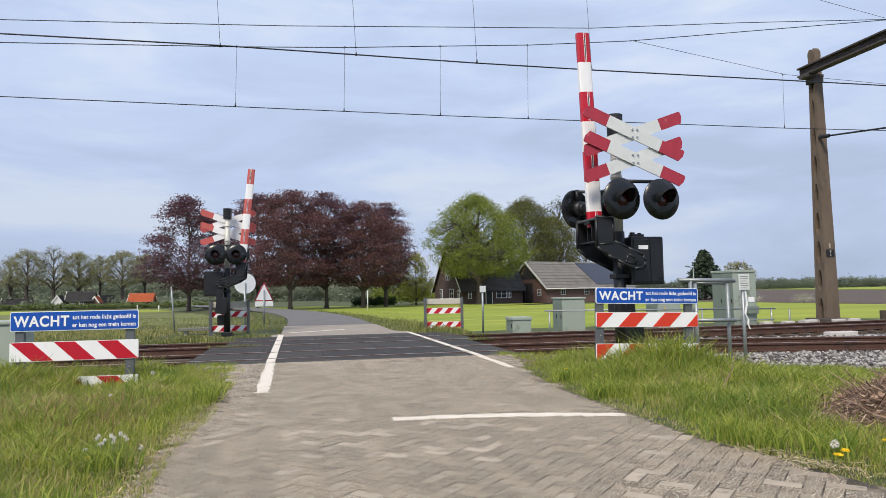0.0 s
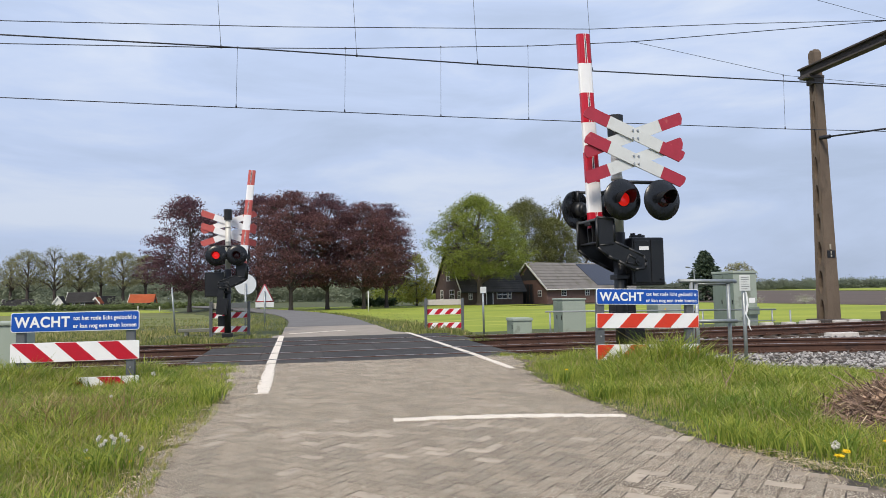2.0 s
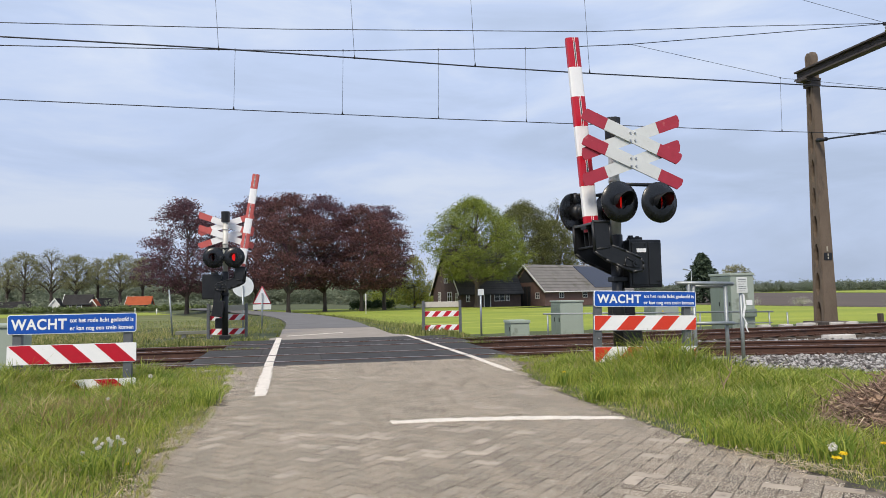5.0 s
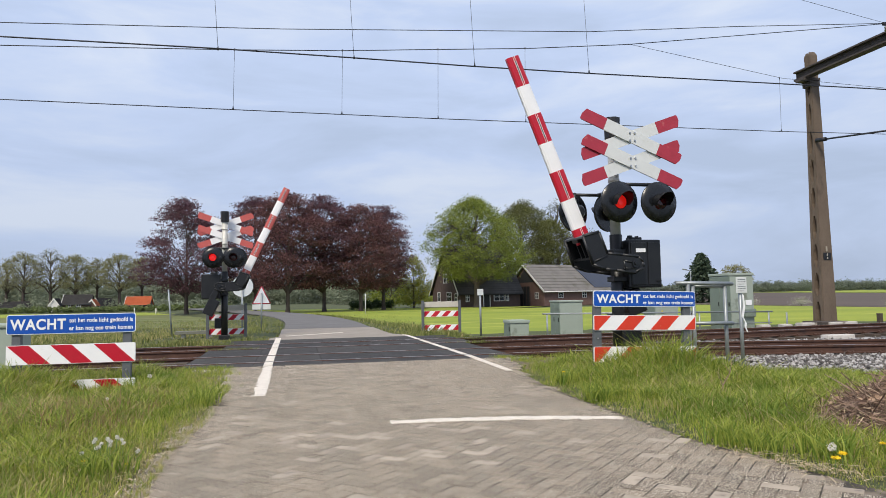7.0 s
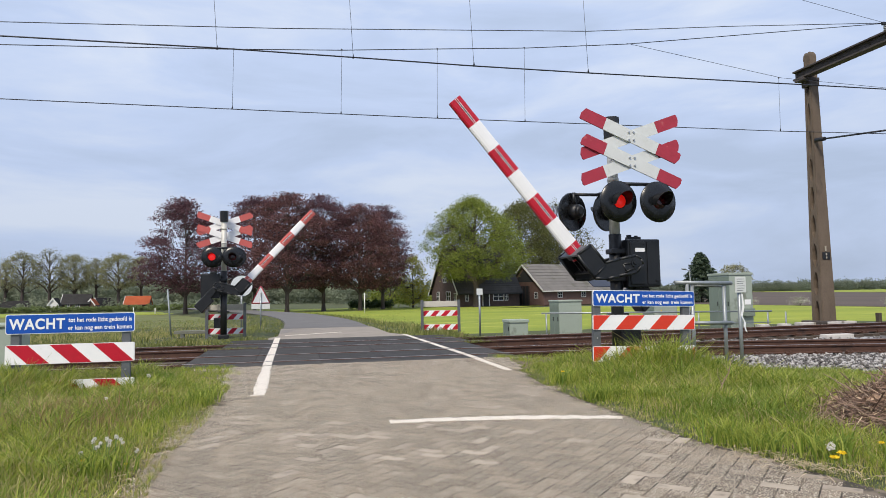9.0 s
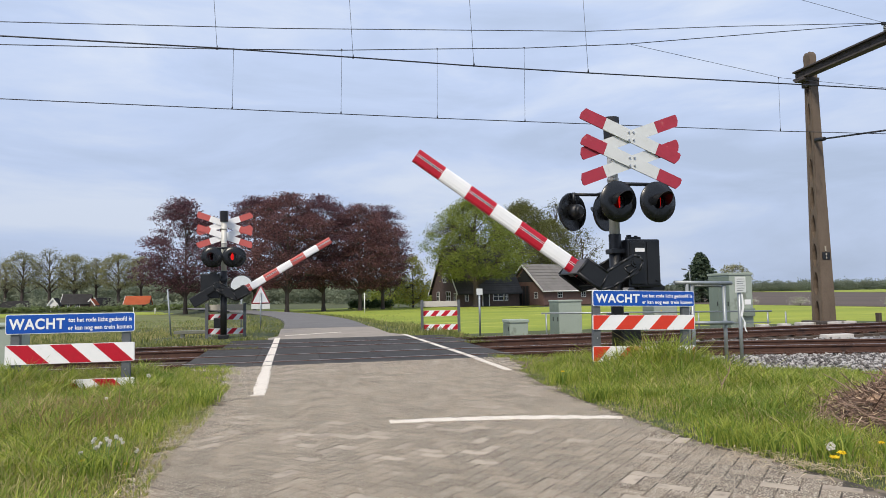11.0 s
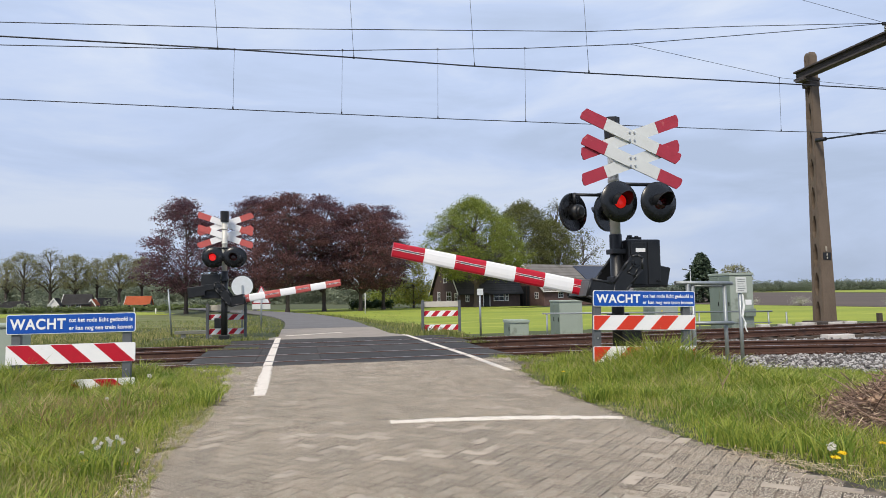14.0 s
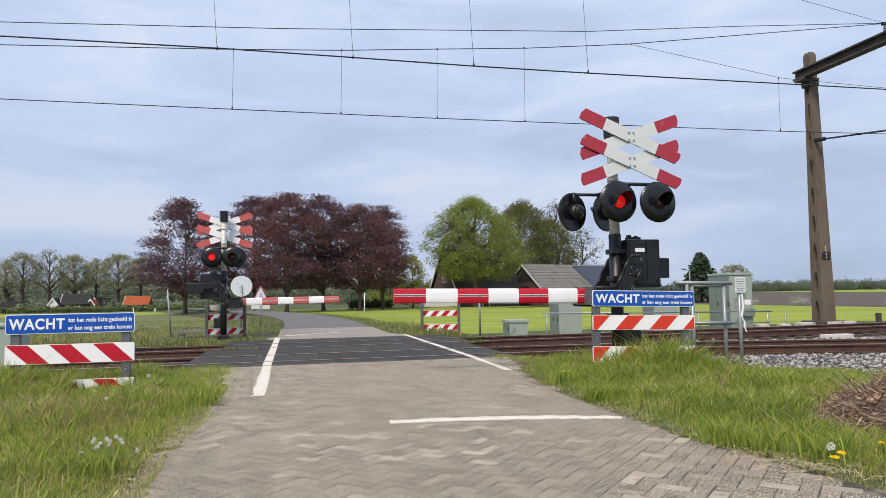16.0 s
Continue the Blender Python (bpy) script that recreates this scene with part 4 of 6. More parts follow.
# ---- paving of the near road ----
LEFT_EDGE = ((-6, -1.0), (3, -0.95), (5.6, -0.96), (6.5, -0.92), (8.3, -0.80), (9.1, -0.90), (10.5, -1.2), (12.5, -1.75))
RIGHT_EDGE = ((-6, 3.4), (3.0, 3.28), (3.85, 3.13), (4.9, 2.97), (5.8, 2.98), (7.3, 3.0), (8.3, 3.05), (9.9, 3.28), (11.0, 3.75), (12.5, 4.4))


def along(table, y):
    for (y0, x0), (y1, x1) in zip(table, table[1:]):
        if y <= y1:
            return x0 + (x1 - x0) * (y - y0) / (y1 - y0)
    return table[-1][1]


def paving():
    top = thing("pavement", pose(0, 0, 0), "grey-brown herringbone block paving of the country road", "paving", kind="structure")
    bm = fresh()
    ys = [-6, 0, 3, 3.85, 4.9, 5.8, 6.5, 7.3, 8.3, 9.1, 9.9, 11, 12.08]
    slab(bm, [(along(LEFT_EDGE, y) - 0.05, y) for y in ys] + [(along(RIGHT_EDGE, y) + 0.05, y) for y in ys[::-1]], -0.12, -0.0022)
    part("bedding", bm, M_JOINT, top, "dark sandy joints")
    w, rng = 0.1055, random.Random(4)
    places = []
    c = math.cos(math.pi / 4)
    for r in range(-190, 190):
        for k in range(-60, 60):
            for turn, u, v in ((0, r + 4 * k + 1.0, r + 0.5), (1, r + 3 + 4 * k + 0.5, r + 1.0)):
                x, y = (u * c - v * c) * w + 1.1, (u * c + v * c) * w + 5.0
                if not -5.9 < y < 12.13:
                    continue
                wob = 0.09 * noise.noise(Vector((0, y * 2.2, 7)))
                if along(LEFT_EDGE, y) - 0.02 + wob < x < along(RIGHT_EDGE, y) + 0.02 + wob:
                    places.append((x, y, turn))

    def block(bm_verts, bm_faces, m):
        n0 = len(bm_verts)
        l, h, b = 0.1012, 0.0484, 0.0025
        z = rng.uniform(-0.0008, 0.0012)
        tx, ty = rng.uniform(-0.005, 0.005), rng.uniform(-0.008, 0.008)
        for sx, sy, zz, k in [(sx, sy, -0.06, 0) for sx, sy in ((-1, -1), (1, -1), (1, 1), (-1, 1))] + [(sx, sy, -b, 0) for sx, sy in ((-1, -1), (1, -1), (1, 1), (-1, 1))] + [(sx, sy, 0, b) for sx, sy in ((-1, -1), (1, -1), (1, 1), (-1, 1))]:
            px, py = sx * (l - k), sy * (h - k)
            p = m @ Vector((px, py, zz + z + tx * px + ty * py))
            bm_verts.append((p.x, min(p.y, 12.094), p.z))
        for a in (0, 4):
            for i in range(4):
                bm_faces.append((n0 + a + i, n0 + a + (i + 1) % 4, n0 + a + 4 + (i + 1) % 4, n0 + a + 4 + i))
        bm_faces.append((n0 + 8, n0 + 9, n0 + 10, n0 + 11))

    shared = []
    for material in (M_BLOCK, M_BLOCK, M_BLOCK, M_SMOOTH):
        v, f = [], []
        block(v, f, Matrix.Identity(4))
        me = bpy.data.meshes.new("paving_block")
        me.from_pydata(v, [], f)
        me.materials.append(material)
        shared.append(me)
    rest = {0: ([], []), 1: ([], [])}
    single = 0
    for x, y, turn in places:
        worn = noise.noise(Vector((x * 1.3, y * 1.3, 3))) > -0.05 and rng.random() < (0.17 if y < 6.2 else 0.09)
        m = pose(x, y, 0, 0, 0, 45 + 90 * turn)
        if 3.9 < y < 5.05 and 0.0 < x < 2.9 and single < 300:
            ob = new("paving_block", shared[3] if worn else rng.choice(shared[:3]))
            ob.parent, ob.matrix_local = top, m
            single += 1
        else:
            block(*rest[int(worn)], m)
    for k, material in ((0, M_BLOCK), (1, M_SMOOTH)):
        tagged(sheet("paving_field", *rest[k], material, top), kind="stuff")


# ---- plants ----
def leaf_mat(name, c1, c2, rough=0.7, tr=0.35, patch=None):
    return mat(name, c1, c2, rough=rough, bump=0, spread=1.1, scale=0.6, fine=6, translucent=tr, dirt=patch, dirt_at=0.52, dirt_scale=0.8)


M_GRASS = leaf_mat("fresh_grass_blades", (0.200, 0.275, 0.032), (0.470, 0.490, 0.090), tr=0.45, patch=(0.145, 0.235, 0.028))
M_DEEP = leaf_mat("deep_green_grass_blades", (0.152, 0.230, 0.028), (0.375, 0.420, 0.070), tr=0.42)
M_ROUGH = leaf_mat("dull_rough_grass_blades", (0.125, 0.155, 0.036), (0.270, 0.285, 0.085), tr=0.35)
M_DRY = leaf_mat("dry_grass_blades", (0.50, 0.42, 0.19), (0.33, 0.32, 0.10))
M_SEED = leaf_mat("reddish_brown_seed_stalks", (0.34, 0.235, 0.105), (0.25, 0.18, 0.075), tr=0.2)
M_STRAW = leaf_mat("pale_straw", (0.66, 0.53, 0.36), (0.46, 0.35, 0.22), tr=0.1)
M_BEECH = leaf_mat("copper_beech_leaves", (0.066, 0.033, 0.043), (0.190, 0.093, 0.112), 0.85, 0.34)
M_BEECH_RED = leaf_mat("reddish_beech_leaves", (0.088, 0.041, 0.044), (0.235, 0.112, 0.108), 0.85, 0.36)
M_LIME = leaf_mat("fresh_spring_leaves", (0.150, 0.195, 0.030), (0.300, 0.340, 0.068), 0.8, 0.35)
M_OLIVE = leaf_mat("young_oak_leaves", (0.110, 0.115, 0.032), (0.175, 0.185, 0.050), 0.6, 0.3)
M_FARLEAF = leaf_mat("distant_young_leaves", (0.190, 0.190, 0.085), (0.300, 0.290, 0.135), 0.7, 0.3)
M_YELLOW = leaf_mat("yellow_green_leaves", (0.38, 0.34, 0.05), (0.27, 0.29, 0.05), 0.6, 0.35)
M_NEEDLE = leaf_mat("dark_conifer_needles", (0.032, 0.058, 0.034), (0.066, 0.095, 0.052), 0.6, 0.1)
M_MEADOWB = leaf_mat("field_edge_leaves", (0.140, 0.185, 0.060), (0.20, 0.245, 0.085), 0.7, 0.2)
M_HEDGE = leaf_mat("dark_hedge_leaves", (0.030, 0.060, 0.016), (0.055, 0.09, 0.024), 0.6, 0.2)
# the haze over the far woods is mixed into these pale, greyed leaf colours
M_WOODS = mat("haze_tinted_distant_woods", (0.225, 0.262, 0.180), (0.310, 0.340, 0.240), rough=0.9, bump=0, spread=0.45, scale=0.15, fine=2, translucent=0.25)
M_WOODS_GREY = mat("grey_haze_tinted_woods", (0.150, 0.180, 0.135), (0.205, 0.232, 0.175), rough=0.9, bump=0, spread=0.4, scale=0.05, fine=0.8, translucent=0.25)
M_BARK = mat("grey_brown_bark", (0.115, 0.092, 0.078), (0.07, 0.056, 0.048), rough=0.95, scale=3, fine=20, bump=0.8, stretch=(1, 1, 0.3))
M_BARK_DARK = mat("dark_beech_bark", (0.060, 0.048, 0.046), (0.036, 0.029, 0.028), rough=0.95, scale=3, fine=20, bump=0.8, stretch=(1, 1, 0.3))


def quads(rng, centres, size, flat=0.5):
    """Small leaf shapes, each a bent pair of faces, at the given centres."""
    n = len(centres)
    d = rng.normal(size=(n, 3))
    d[:, 2] *= flat
    d /= np.linalg.norm(d, axis=1)[:, None]
    e = np.cross(d, rng.normal(size=(n, 3)))
    e /= np.linalg.norm(e, axis=1)[:, None]
    s = size * rng.uniform(0.6, 1.4, (n, 1))
    a, b = d * s, e * s * 0.55
    up = np.cross(a, b)
    up = up / (np.linalg.norm(up, axis=1)[:, None] + 1e-9) * s * 0.18
    v = np.stack([centres - a, centres + b + up, centres + a, centres - b + up], 1).reshape(-1, 3)
    f = np.arange(4 * n).reshape(n, 4)
    return v, f


def limb_tubes(limbs, n=6):
    verts, faces = [], []
    for pts, rads in limbs:
        base = len(verts)
        for i, (p, r) in enumerate(zip(pts, rads)):
            d = (Vector(pts[min(i + 1, len(pts) - 1)]) - Vector(pts[max(i - 1, 0)])).normalized()
            q = d.to_track_quat("Z", "Y")
            verts += [tuple(Vector(p) + q @ Vector((r * math.cos(2 * math.pi * k / n), r * math.sin(2 * math.pi * k / n), 0))) for k in range(n)]
        for i in range(len(pts) - 1):
            faces += [(base + i * n + k, base + i * n + (k + 1) % n, base + (i + 1) * n + (k + 1) % n, base + (i + 1) * n + k) for k in range(n)]
    return verts, faces


def tree(x, y, z, height, rx, low, leafm, barkm, label, seed, leaves=9000, size=0.16, clumps=230, clump=0.55, trunk=0.28, limbs=26, hollow=0.55, ry=None, name="tree", group="", flat=0.62, gaps=-0.42):
    """A trunk with forking limbs and twigs, and a crown of leaf clumps hung on their ends."""
    rng = np.random.default_rng(seed)
    top = thing(name, pose(x, y, z), label, "tree", group)
    ry = ry or rx
    mid, half = (low + height) / 2, (height - low) / 2
    bones = []
    lean = rng.normal(0, 0.12, 2)
    stem = [(lean[0] * t * t, lean[1] * t * t, t * height * 0.86) for t in (0, 0.05, 0.2, 0.4, 0.6, 0.8, 1.0)]
    bones.append((stem, [trunk * 1.45, trunk * 1.05, trunk * 0.9, trunk * 0.72, trunk * 0.5, trunk * 0.28, 0.04]))
    ends = []
    golden = 2.39996
    for i in range(clumps):
        u = 1 - 2 * (i + 0.5) / clumps
        a = i * golden + rng.uniform(-0.3, 0.3)
        ring = (1 - ((u + 0.25) / 1.25) ** 2) ** 0.62 if u > -0.25 else (1 - 0.75 * ((-0.25 - u) / 0.75) ** 2) ** 0.5
        bulge = noise.noise(Vector((1.5 * math.cos(a), 1.5 * math.sin(a), 2.2 * u + seed * 3.7)))
        if bulge < gaps:
            continue
        rad = rng.uniform(hollow, 1.0) ** 0.6 * (1 + 0.26 * bulge)
        ends.append((rx * ring * math.cos(a) * rad, ry * ring * math.sin(a) * rad, mid + half * u * (0.90 + 0.10 * rad) + 0.25 * half * bulge * max(0, u)))
    ends = np.array(ends)
    clumps = len(ends)
    main = []
    for i in range(limbs):
        t = ends[int((i + 0.5) * clumps / limbs)] * np.array([0.8, 0.8, 1.0])
        h0 = max(low * 0.75, min(height * 0.8, t[2] - 0.55 * math.hypot(t[0], t[1]) - 0.25 * half))
        p0 = np.array([lean[0] * (h0 / height) ** 2, lean[1] * (h0 / height) ** 2, h0])
        m1 = p0 + (t - p0) * 0.45 + np.array([0, 0, 0.10 * half]) + rng.normal(0, 0.15, 3)
        r = trunk * (0.42 - 0.25 * h0 / height)
        bones.append(([tuple(p0), tuple(m1), tuple(t)], [r, r * 0.6, 0.025]))
        main.append((m1, t))
    for e in ends:
        j = int(np.argmin([np.linalg.norm(e - t) for _, t in main]))
        a = main[j][0] * 0.4 + main[j][1] * 0.6
        bones.append(([tuple(a), tuple((a + e) / 2 + rng.normal(0, 0.08, 3)), tuple(e)], [0.04, 0.026, 0.010]))
    v, f = limb_tubes(bones, 5)
    ob = sheet("trunk", v, f, barkm, top, smooth=True)
    per = leaves // clumps
    c = np.repeat(ends, per, 0) + np.clip(rng.normal(0, 1, (clumps * per, 3)), -2, 2) * np.array([clump, clump, clump * flat])
    v, f = quads(rng, c, size)
    ob = sheet("crown", v.tolist(), f.tolist(), leafm, top)
    return top


def conifer(x, y, z, height, r):
    rng = np.random.default_rng(8)
    top = thing("conifer", pose(x, y, z), "dark green pointed conifer behind the meadow", "tree")
    v, f = limb_tubes([([(0, 0, 0), (0, 0, height * 0.5), (0, 0, height)], [0.22, 0.12, 0.02])])
    sheet("trunk", v, f, M_BARK_DARK, top)
    pts = []
    for i in range(120):
        h = (i / 120) ** 0.8 * height * 0.97 + 0.4
        rr = r * (1 - h / (height + 0.5)) ** 0.95 * rng.uniform(0.7, 1.15)
        a = i * 2.4
        for k in range(130):
            t = rng.uniform(0.02, 1) ** 0.6
            pts.append((rr * t * math.cos(a) + rng.normal(0, 0.14), rr * t * math.sin(a) + rng.normal(0, 0.14), h - 0.25 * t * rr + rng.normal(0, 0.09)))
    v, f = quads(rng, np.array(pts), 0.13)
    sheet("crown", v.tolist(), f.tolist(), M_NEEDLE, top)


def trees():
    beech = "tall copper beech with dark purple-red leaves on the lawn"
    row = "copper beeches on the lawn"
    tree(-11.0, 75, -0.3, 11.6, 4.6, 2.2, M_BEECH, M_BARK, beech, 1, 34000, 0.085, 340, 0.56, 0.21, 44, hollow=0.34, flat=0.26, gaps=-0.20, group=row, name="copper_beech")
    tree(-4.4, 82, -0.3, 13.0, 4.9, 2.6, M_BEECH, M_BARK, beech, 2, 34000, 0.085, 340, 0.56, 0.21, 44, hollow=0.34, flat=0.26, gaps=-0.20, group=row, name="copper_beech")
    tree(-0.6, 70, -0.3, 11.7, 4.6, 2.4, M_BEECH_RED, M_BARK, beech, 3, 34000, 0.085, 340, 0.56, 0.21, 44, hollow=0.34, flat=0.26, gaps=-0.20, group=row, name="copper_beech")
    tree(3.1, 73, -0.3, 11.9, 4.7, 2.5, M_BEECH, M_BARK, beech, 4, 34000, 0.085, 340, 0.56, 0.21, 44, hollow=0.34, flat=0.26, gaps=-0.20, group=row, name="copper_beech")
    tree(6.9, 72, -0.3, 11.0, 4.3, 2.2, M_BEECH_RED, M_BARK, beech, 5, 31000, 0.085, 310, 0.55, 0.21, 44, hollow=0.34, flat=0.26, gaps=-0.20, group=row, name="copper_beech")
    tree(9.8, 76, -0.3, 11.2, 3.1, 2.4, M_BEECH, M_BARK, beech, 6, 22000, 0.085, 260, 0.52, 0.21, 40, hollow=0.34, flat=0.26, gaps=-0.20, group=row, name="copper_beech")
    tree(21.1, 77.5, -0.3, 12.7, 5.9, 3.3, M_LIME, M_BARK, "spreading fresh green tree before the farmhouse", 7, 40000, 0.092, 520, 0.42, 0.36, 40, hollow=0.35)
    tree(33.2, 96, -0.3, 14.8, 5.0, 3.5, M_OLIVE, M_BARK, "olive-brown young oak behind the farm", 8, 32000, 0.11, 380, 0.55, 0.36, 36)
    tree(38.5, 98, -0.3, 12.6, 3.8, 3.0, M_OLIVE, M_BARK, "olive-brown young oak behind the farm", 18, 17000, 0.11, 220, 0.5, 0.3, 30)
    tree(42.5, 105, -0.3, 16.4, 3.8, 6.0, M_OLIVE, M_BARK, "nearly bare tall tree with sparse spring leaves", 9, 2600, 0.12, 210, 0.5, 0.28, 40, hollow=0.3)
    tree(47.5, 106, -0.3, 12.0, 3.4, 4.0, M_OLIVE, M_BARK, "nearly bare tall tree with sparse spring leaves", 10, 2200, 0.12, 180, 0.5, 0.24, 36, hollow=0.3)
    tree(27.0, 104, -0.3, 11.5, 4.2, 3.0, M_OLIVE, M_BARK, "olive-brown young oak behind the farm", 11, 12000, 0.11, 200, 0.5, 0.3, 30)
    tree(14.3, 82, -0.3, 6.2, 1.7, 0.6, M_YELLOW, M_BARK, "small yellow-green garden tree", 12, 3500, 0.11, 90, 0.30, 0.12, 16)
    tree(12.6, 90, -0.3, 4.2, 1.8, 0.4, M_LIME, M_BARK, "small green garden shrub", 13, 2500, 0.11, 70, 0.32, 0.1, 12)
    lane = "young oak in the row along the lane"
    for i, (x, y, h, r, n, low) in enumerate(((-43.9, 125, 9.4, 3.3, 4200, 3.9), (-39.8, 125, 9.9, 2.7, 1900, 3.6), (-36.0, 125, 9.0, 3.0, 6000, 3.6), (-33.9, 130, 8.8, 1.9, 1800, 4.2),
                                              (-29.1, 125, 9.2, 3.3, 6500, 3.6), (-26.5, 130, 9.0, 2.3, 3800, 4.0), (-47.5, 128, 8.2, 2.2, 1800, 3.6))):
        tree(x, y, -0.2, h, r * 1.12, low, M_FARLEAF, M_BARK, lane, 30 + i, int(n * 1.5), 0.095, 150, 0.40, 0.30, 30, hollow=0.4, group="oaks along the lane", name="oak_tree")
    conifer(49.2, 75, -0.8, 6.35, 4.9)
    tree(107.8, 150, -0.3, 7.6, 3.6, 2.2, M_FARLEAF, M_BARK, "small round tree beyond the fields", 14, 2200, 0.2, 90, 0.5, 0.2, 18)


def woods(name, label, x0, y0, x1, y1, low, high, count, size, seed, leafm, depth=8):
    """A far belt of trees: clumps of leaves with an uneven top, and thin stems."""
    rng = np.random.default_rng(seed)
    n = max(8, int(math.hypot(x1 - x0, y1 - y0) / (high * 0.26)))
    cs = []
    for i in range(n):
        t = (i + rng.uniform(0, 1)) / n
        h, d = rng.uniform(low, high), rng.uniform(0, depth)
        r = h * rng.uniform(0.42, 0.75)
        for _ in range(max(10, count // n // 14)):
            u = rng.normal(size=3)
            u *= rng.uniform(0.3, 1) / np.linalg.norm(u)
            p = np.array([x0 + (x1 - x0) * t, y0 + (y1 - y0) * t + d, h * 0.48]) + u * np.array([r, r, h * 0.5])
            cs.append(p + rng.normal(0, r * 0.16, (14, 3)))
    c = np.concatenate(cs)
    c[:, 2] = np.maximum(c[:, 2], 0.0) - 0.3
    v, f = quads(rng, c, size)
    tagged(sheet(name, v.tolist(), f.tolist(), leafm), label, "woods", kind="stuff")


def far_woods():
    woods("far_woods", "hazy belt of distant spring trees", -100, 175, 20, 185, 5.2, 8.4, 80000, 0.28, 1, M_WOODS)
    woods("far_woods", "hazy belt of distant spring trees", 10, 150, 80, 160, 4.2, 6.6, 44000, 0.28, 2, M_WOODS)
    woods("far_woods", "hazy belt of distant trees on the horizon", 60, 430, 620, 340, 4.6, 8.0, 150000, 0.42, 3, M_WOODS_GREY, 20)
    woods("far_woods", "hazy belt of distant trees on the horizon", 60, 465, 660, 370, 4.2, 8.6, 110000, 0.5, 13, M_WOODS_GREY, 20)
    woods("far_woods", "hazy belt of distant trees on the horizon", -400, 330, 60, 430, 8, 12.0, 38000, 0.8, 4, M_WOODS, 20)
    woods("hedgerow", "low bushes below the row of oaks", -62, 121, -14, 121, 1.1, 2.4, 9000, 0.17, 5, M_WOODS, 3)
    woods("hedgerow", "rough green field edge before the houses", -62, 118, -7, 96, 0.6, 1.0, 9000, 0.12, 6, M_MEADOWB, 3)
    woods("garden_hedge", "clipped dark green garden hedge", 6.5, 79, 11.3, 79.5, 0.95, 1.15, 4200, 0.10, 7, M_HEDGE, 1.2)
    woods("garden_hedge", "loose garden shrubs between the trees", 10, 92, 24, 94, 1.4, 2.6, 4000, 0.14, 8, M_LIME, 3)


def inside_road(x, y, gap):
    wob = 0.10 * noise.noise(Vector((x * 3.0, y * 2.2, 7)))
    if y < 12.4:
        return along(LEFT_EDGE, y) - gap + wob < x < along(RIGHT_EDGE, y) + gap - wob
    if y < 20:
        return -2.0 < x < 4.6
    return abs(x - road_mid(y)) < (1.72 if y > 21.5 else 1.95) + gap


def in_view(x, y):
    a = math.degrees(math.atan2(x, y))
    return -24 < a < 48 and y > 2.2


def blades(name, label, spots, material, seed, width=0.006, bend=0.5):
    """Grass blades: spots are (x, y, z, height)."""
    rng = np.random.default_rng(seed)
    p = np.array(spots)
    n = len(p)
    h = p[:, 3:4]
    a = rng.uniform(0, 2 * math.pi, n)
    side = np.stack([np.cos(a), np.sin(a), np.zeros(n)], 1)
    w = width * rng.uniform(0.6, 1.5, (n, 1)) * (0.6 + h / 0.4)
    b = rng.uniform(0, 2 * math.pi, n)
    lean = np.stack([np.cos(b), np.sin(b), np.zeros(n)], 1) * h * bend * rng.uniform(0.1, 1.3, (n, 1))
    up = np.array([[0, 0, 1.0]])
    o = p[:, :3]
    m = o + up * h * 0.55 + lean * 0.3
    t = o + up * h * rng.uniform(0.75, 1.0, (n, 1)) + lean
    v = np.stack([o - side * w, o + side * w, m + side * w * 0.8, m - side * w * 0.8, t], 1).reshape(-1, 3)
    i = 5 * np.arange(n)[:, None]
    faces = (i + np.array([[0, 1, 2, 3]])).tolist() + (i + np.array([[3, 2, 4]])).tolist()
    tagged(sheet(name, v.tolist(), faces, material), label, "grass", kind="stuff")


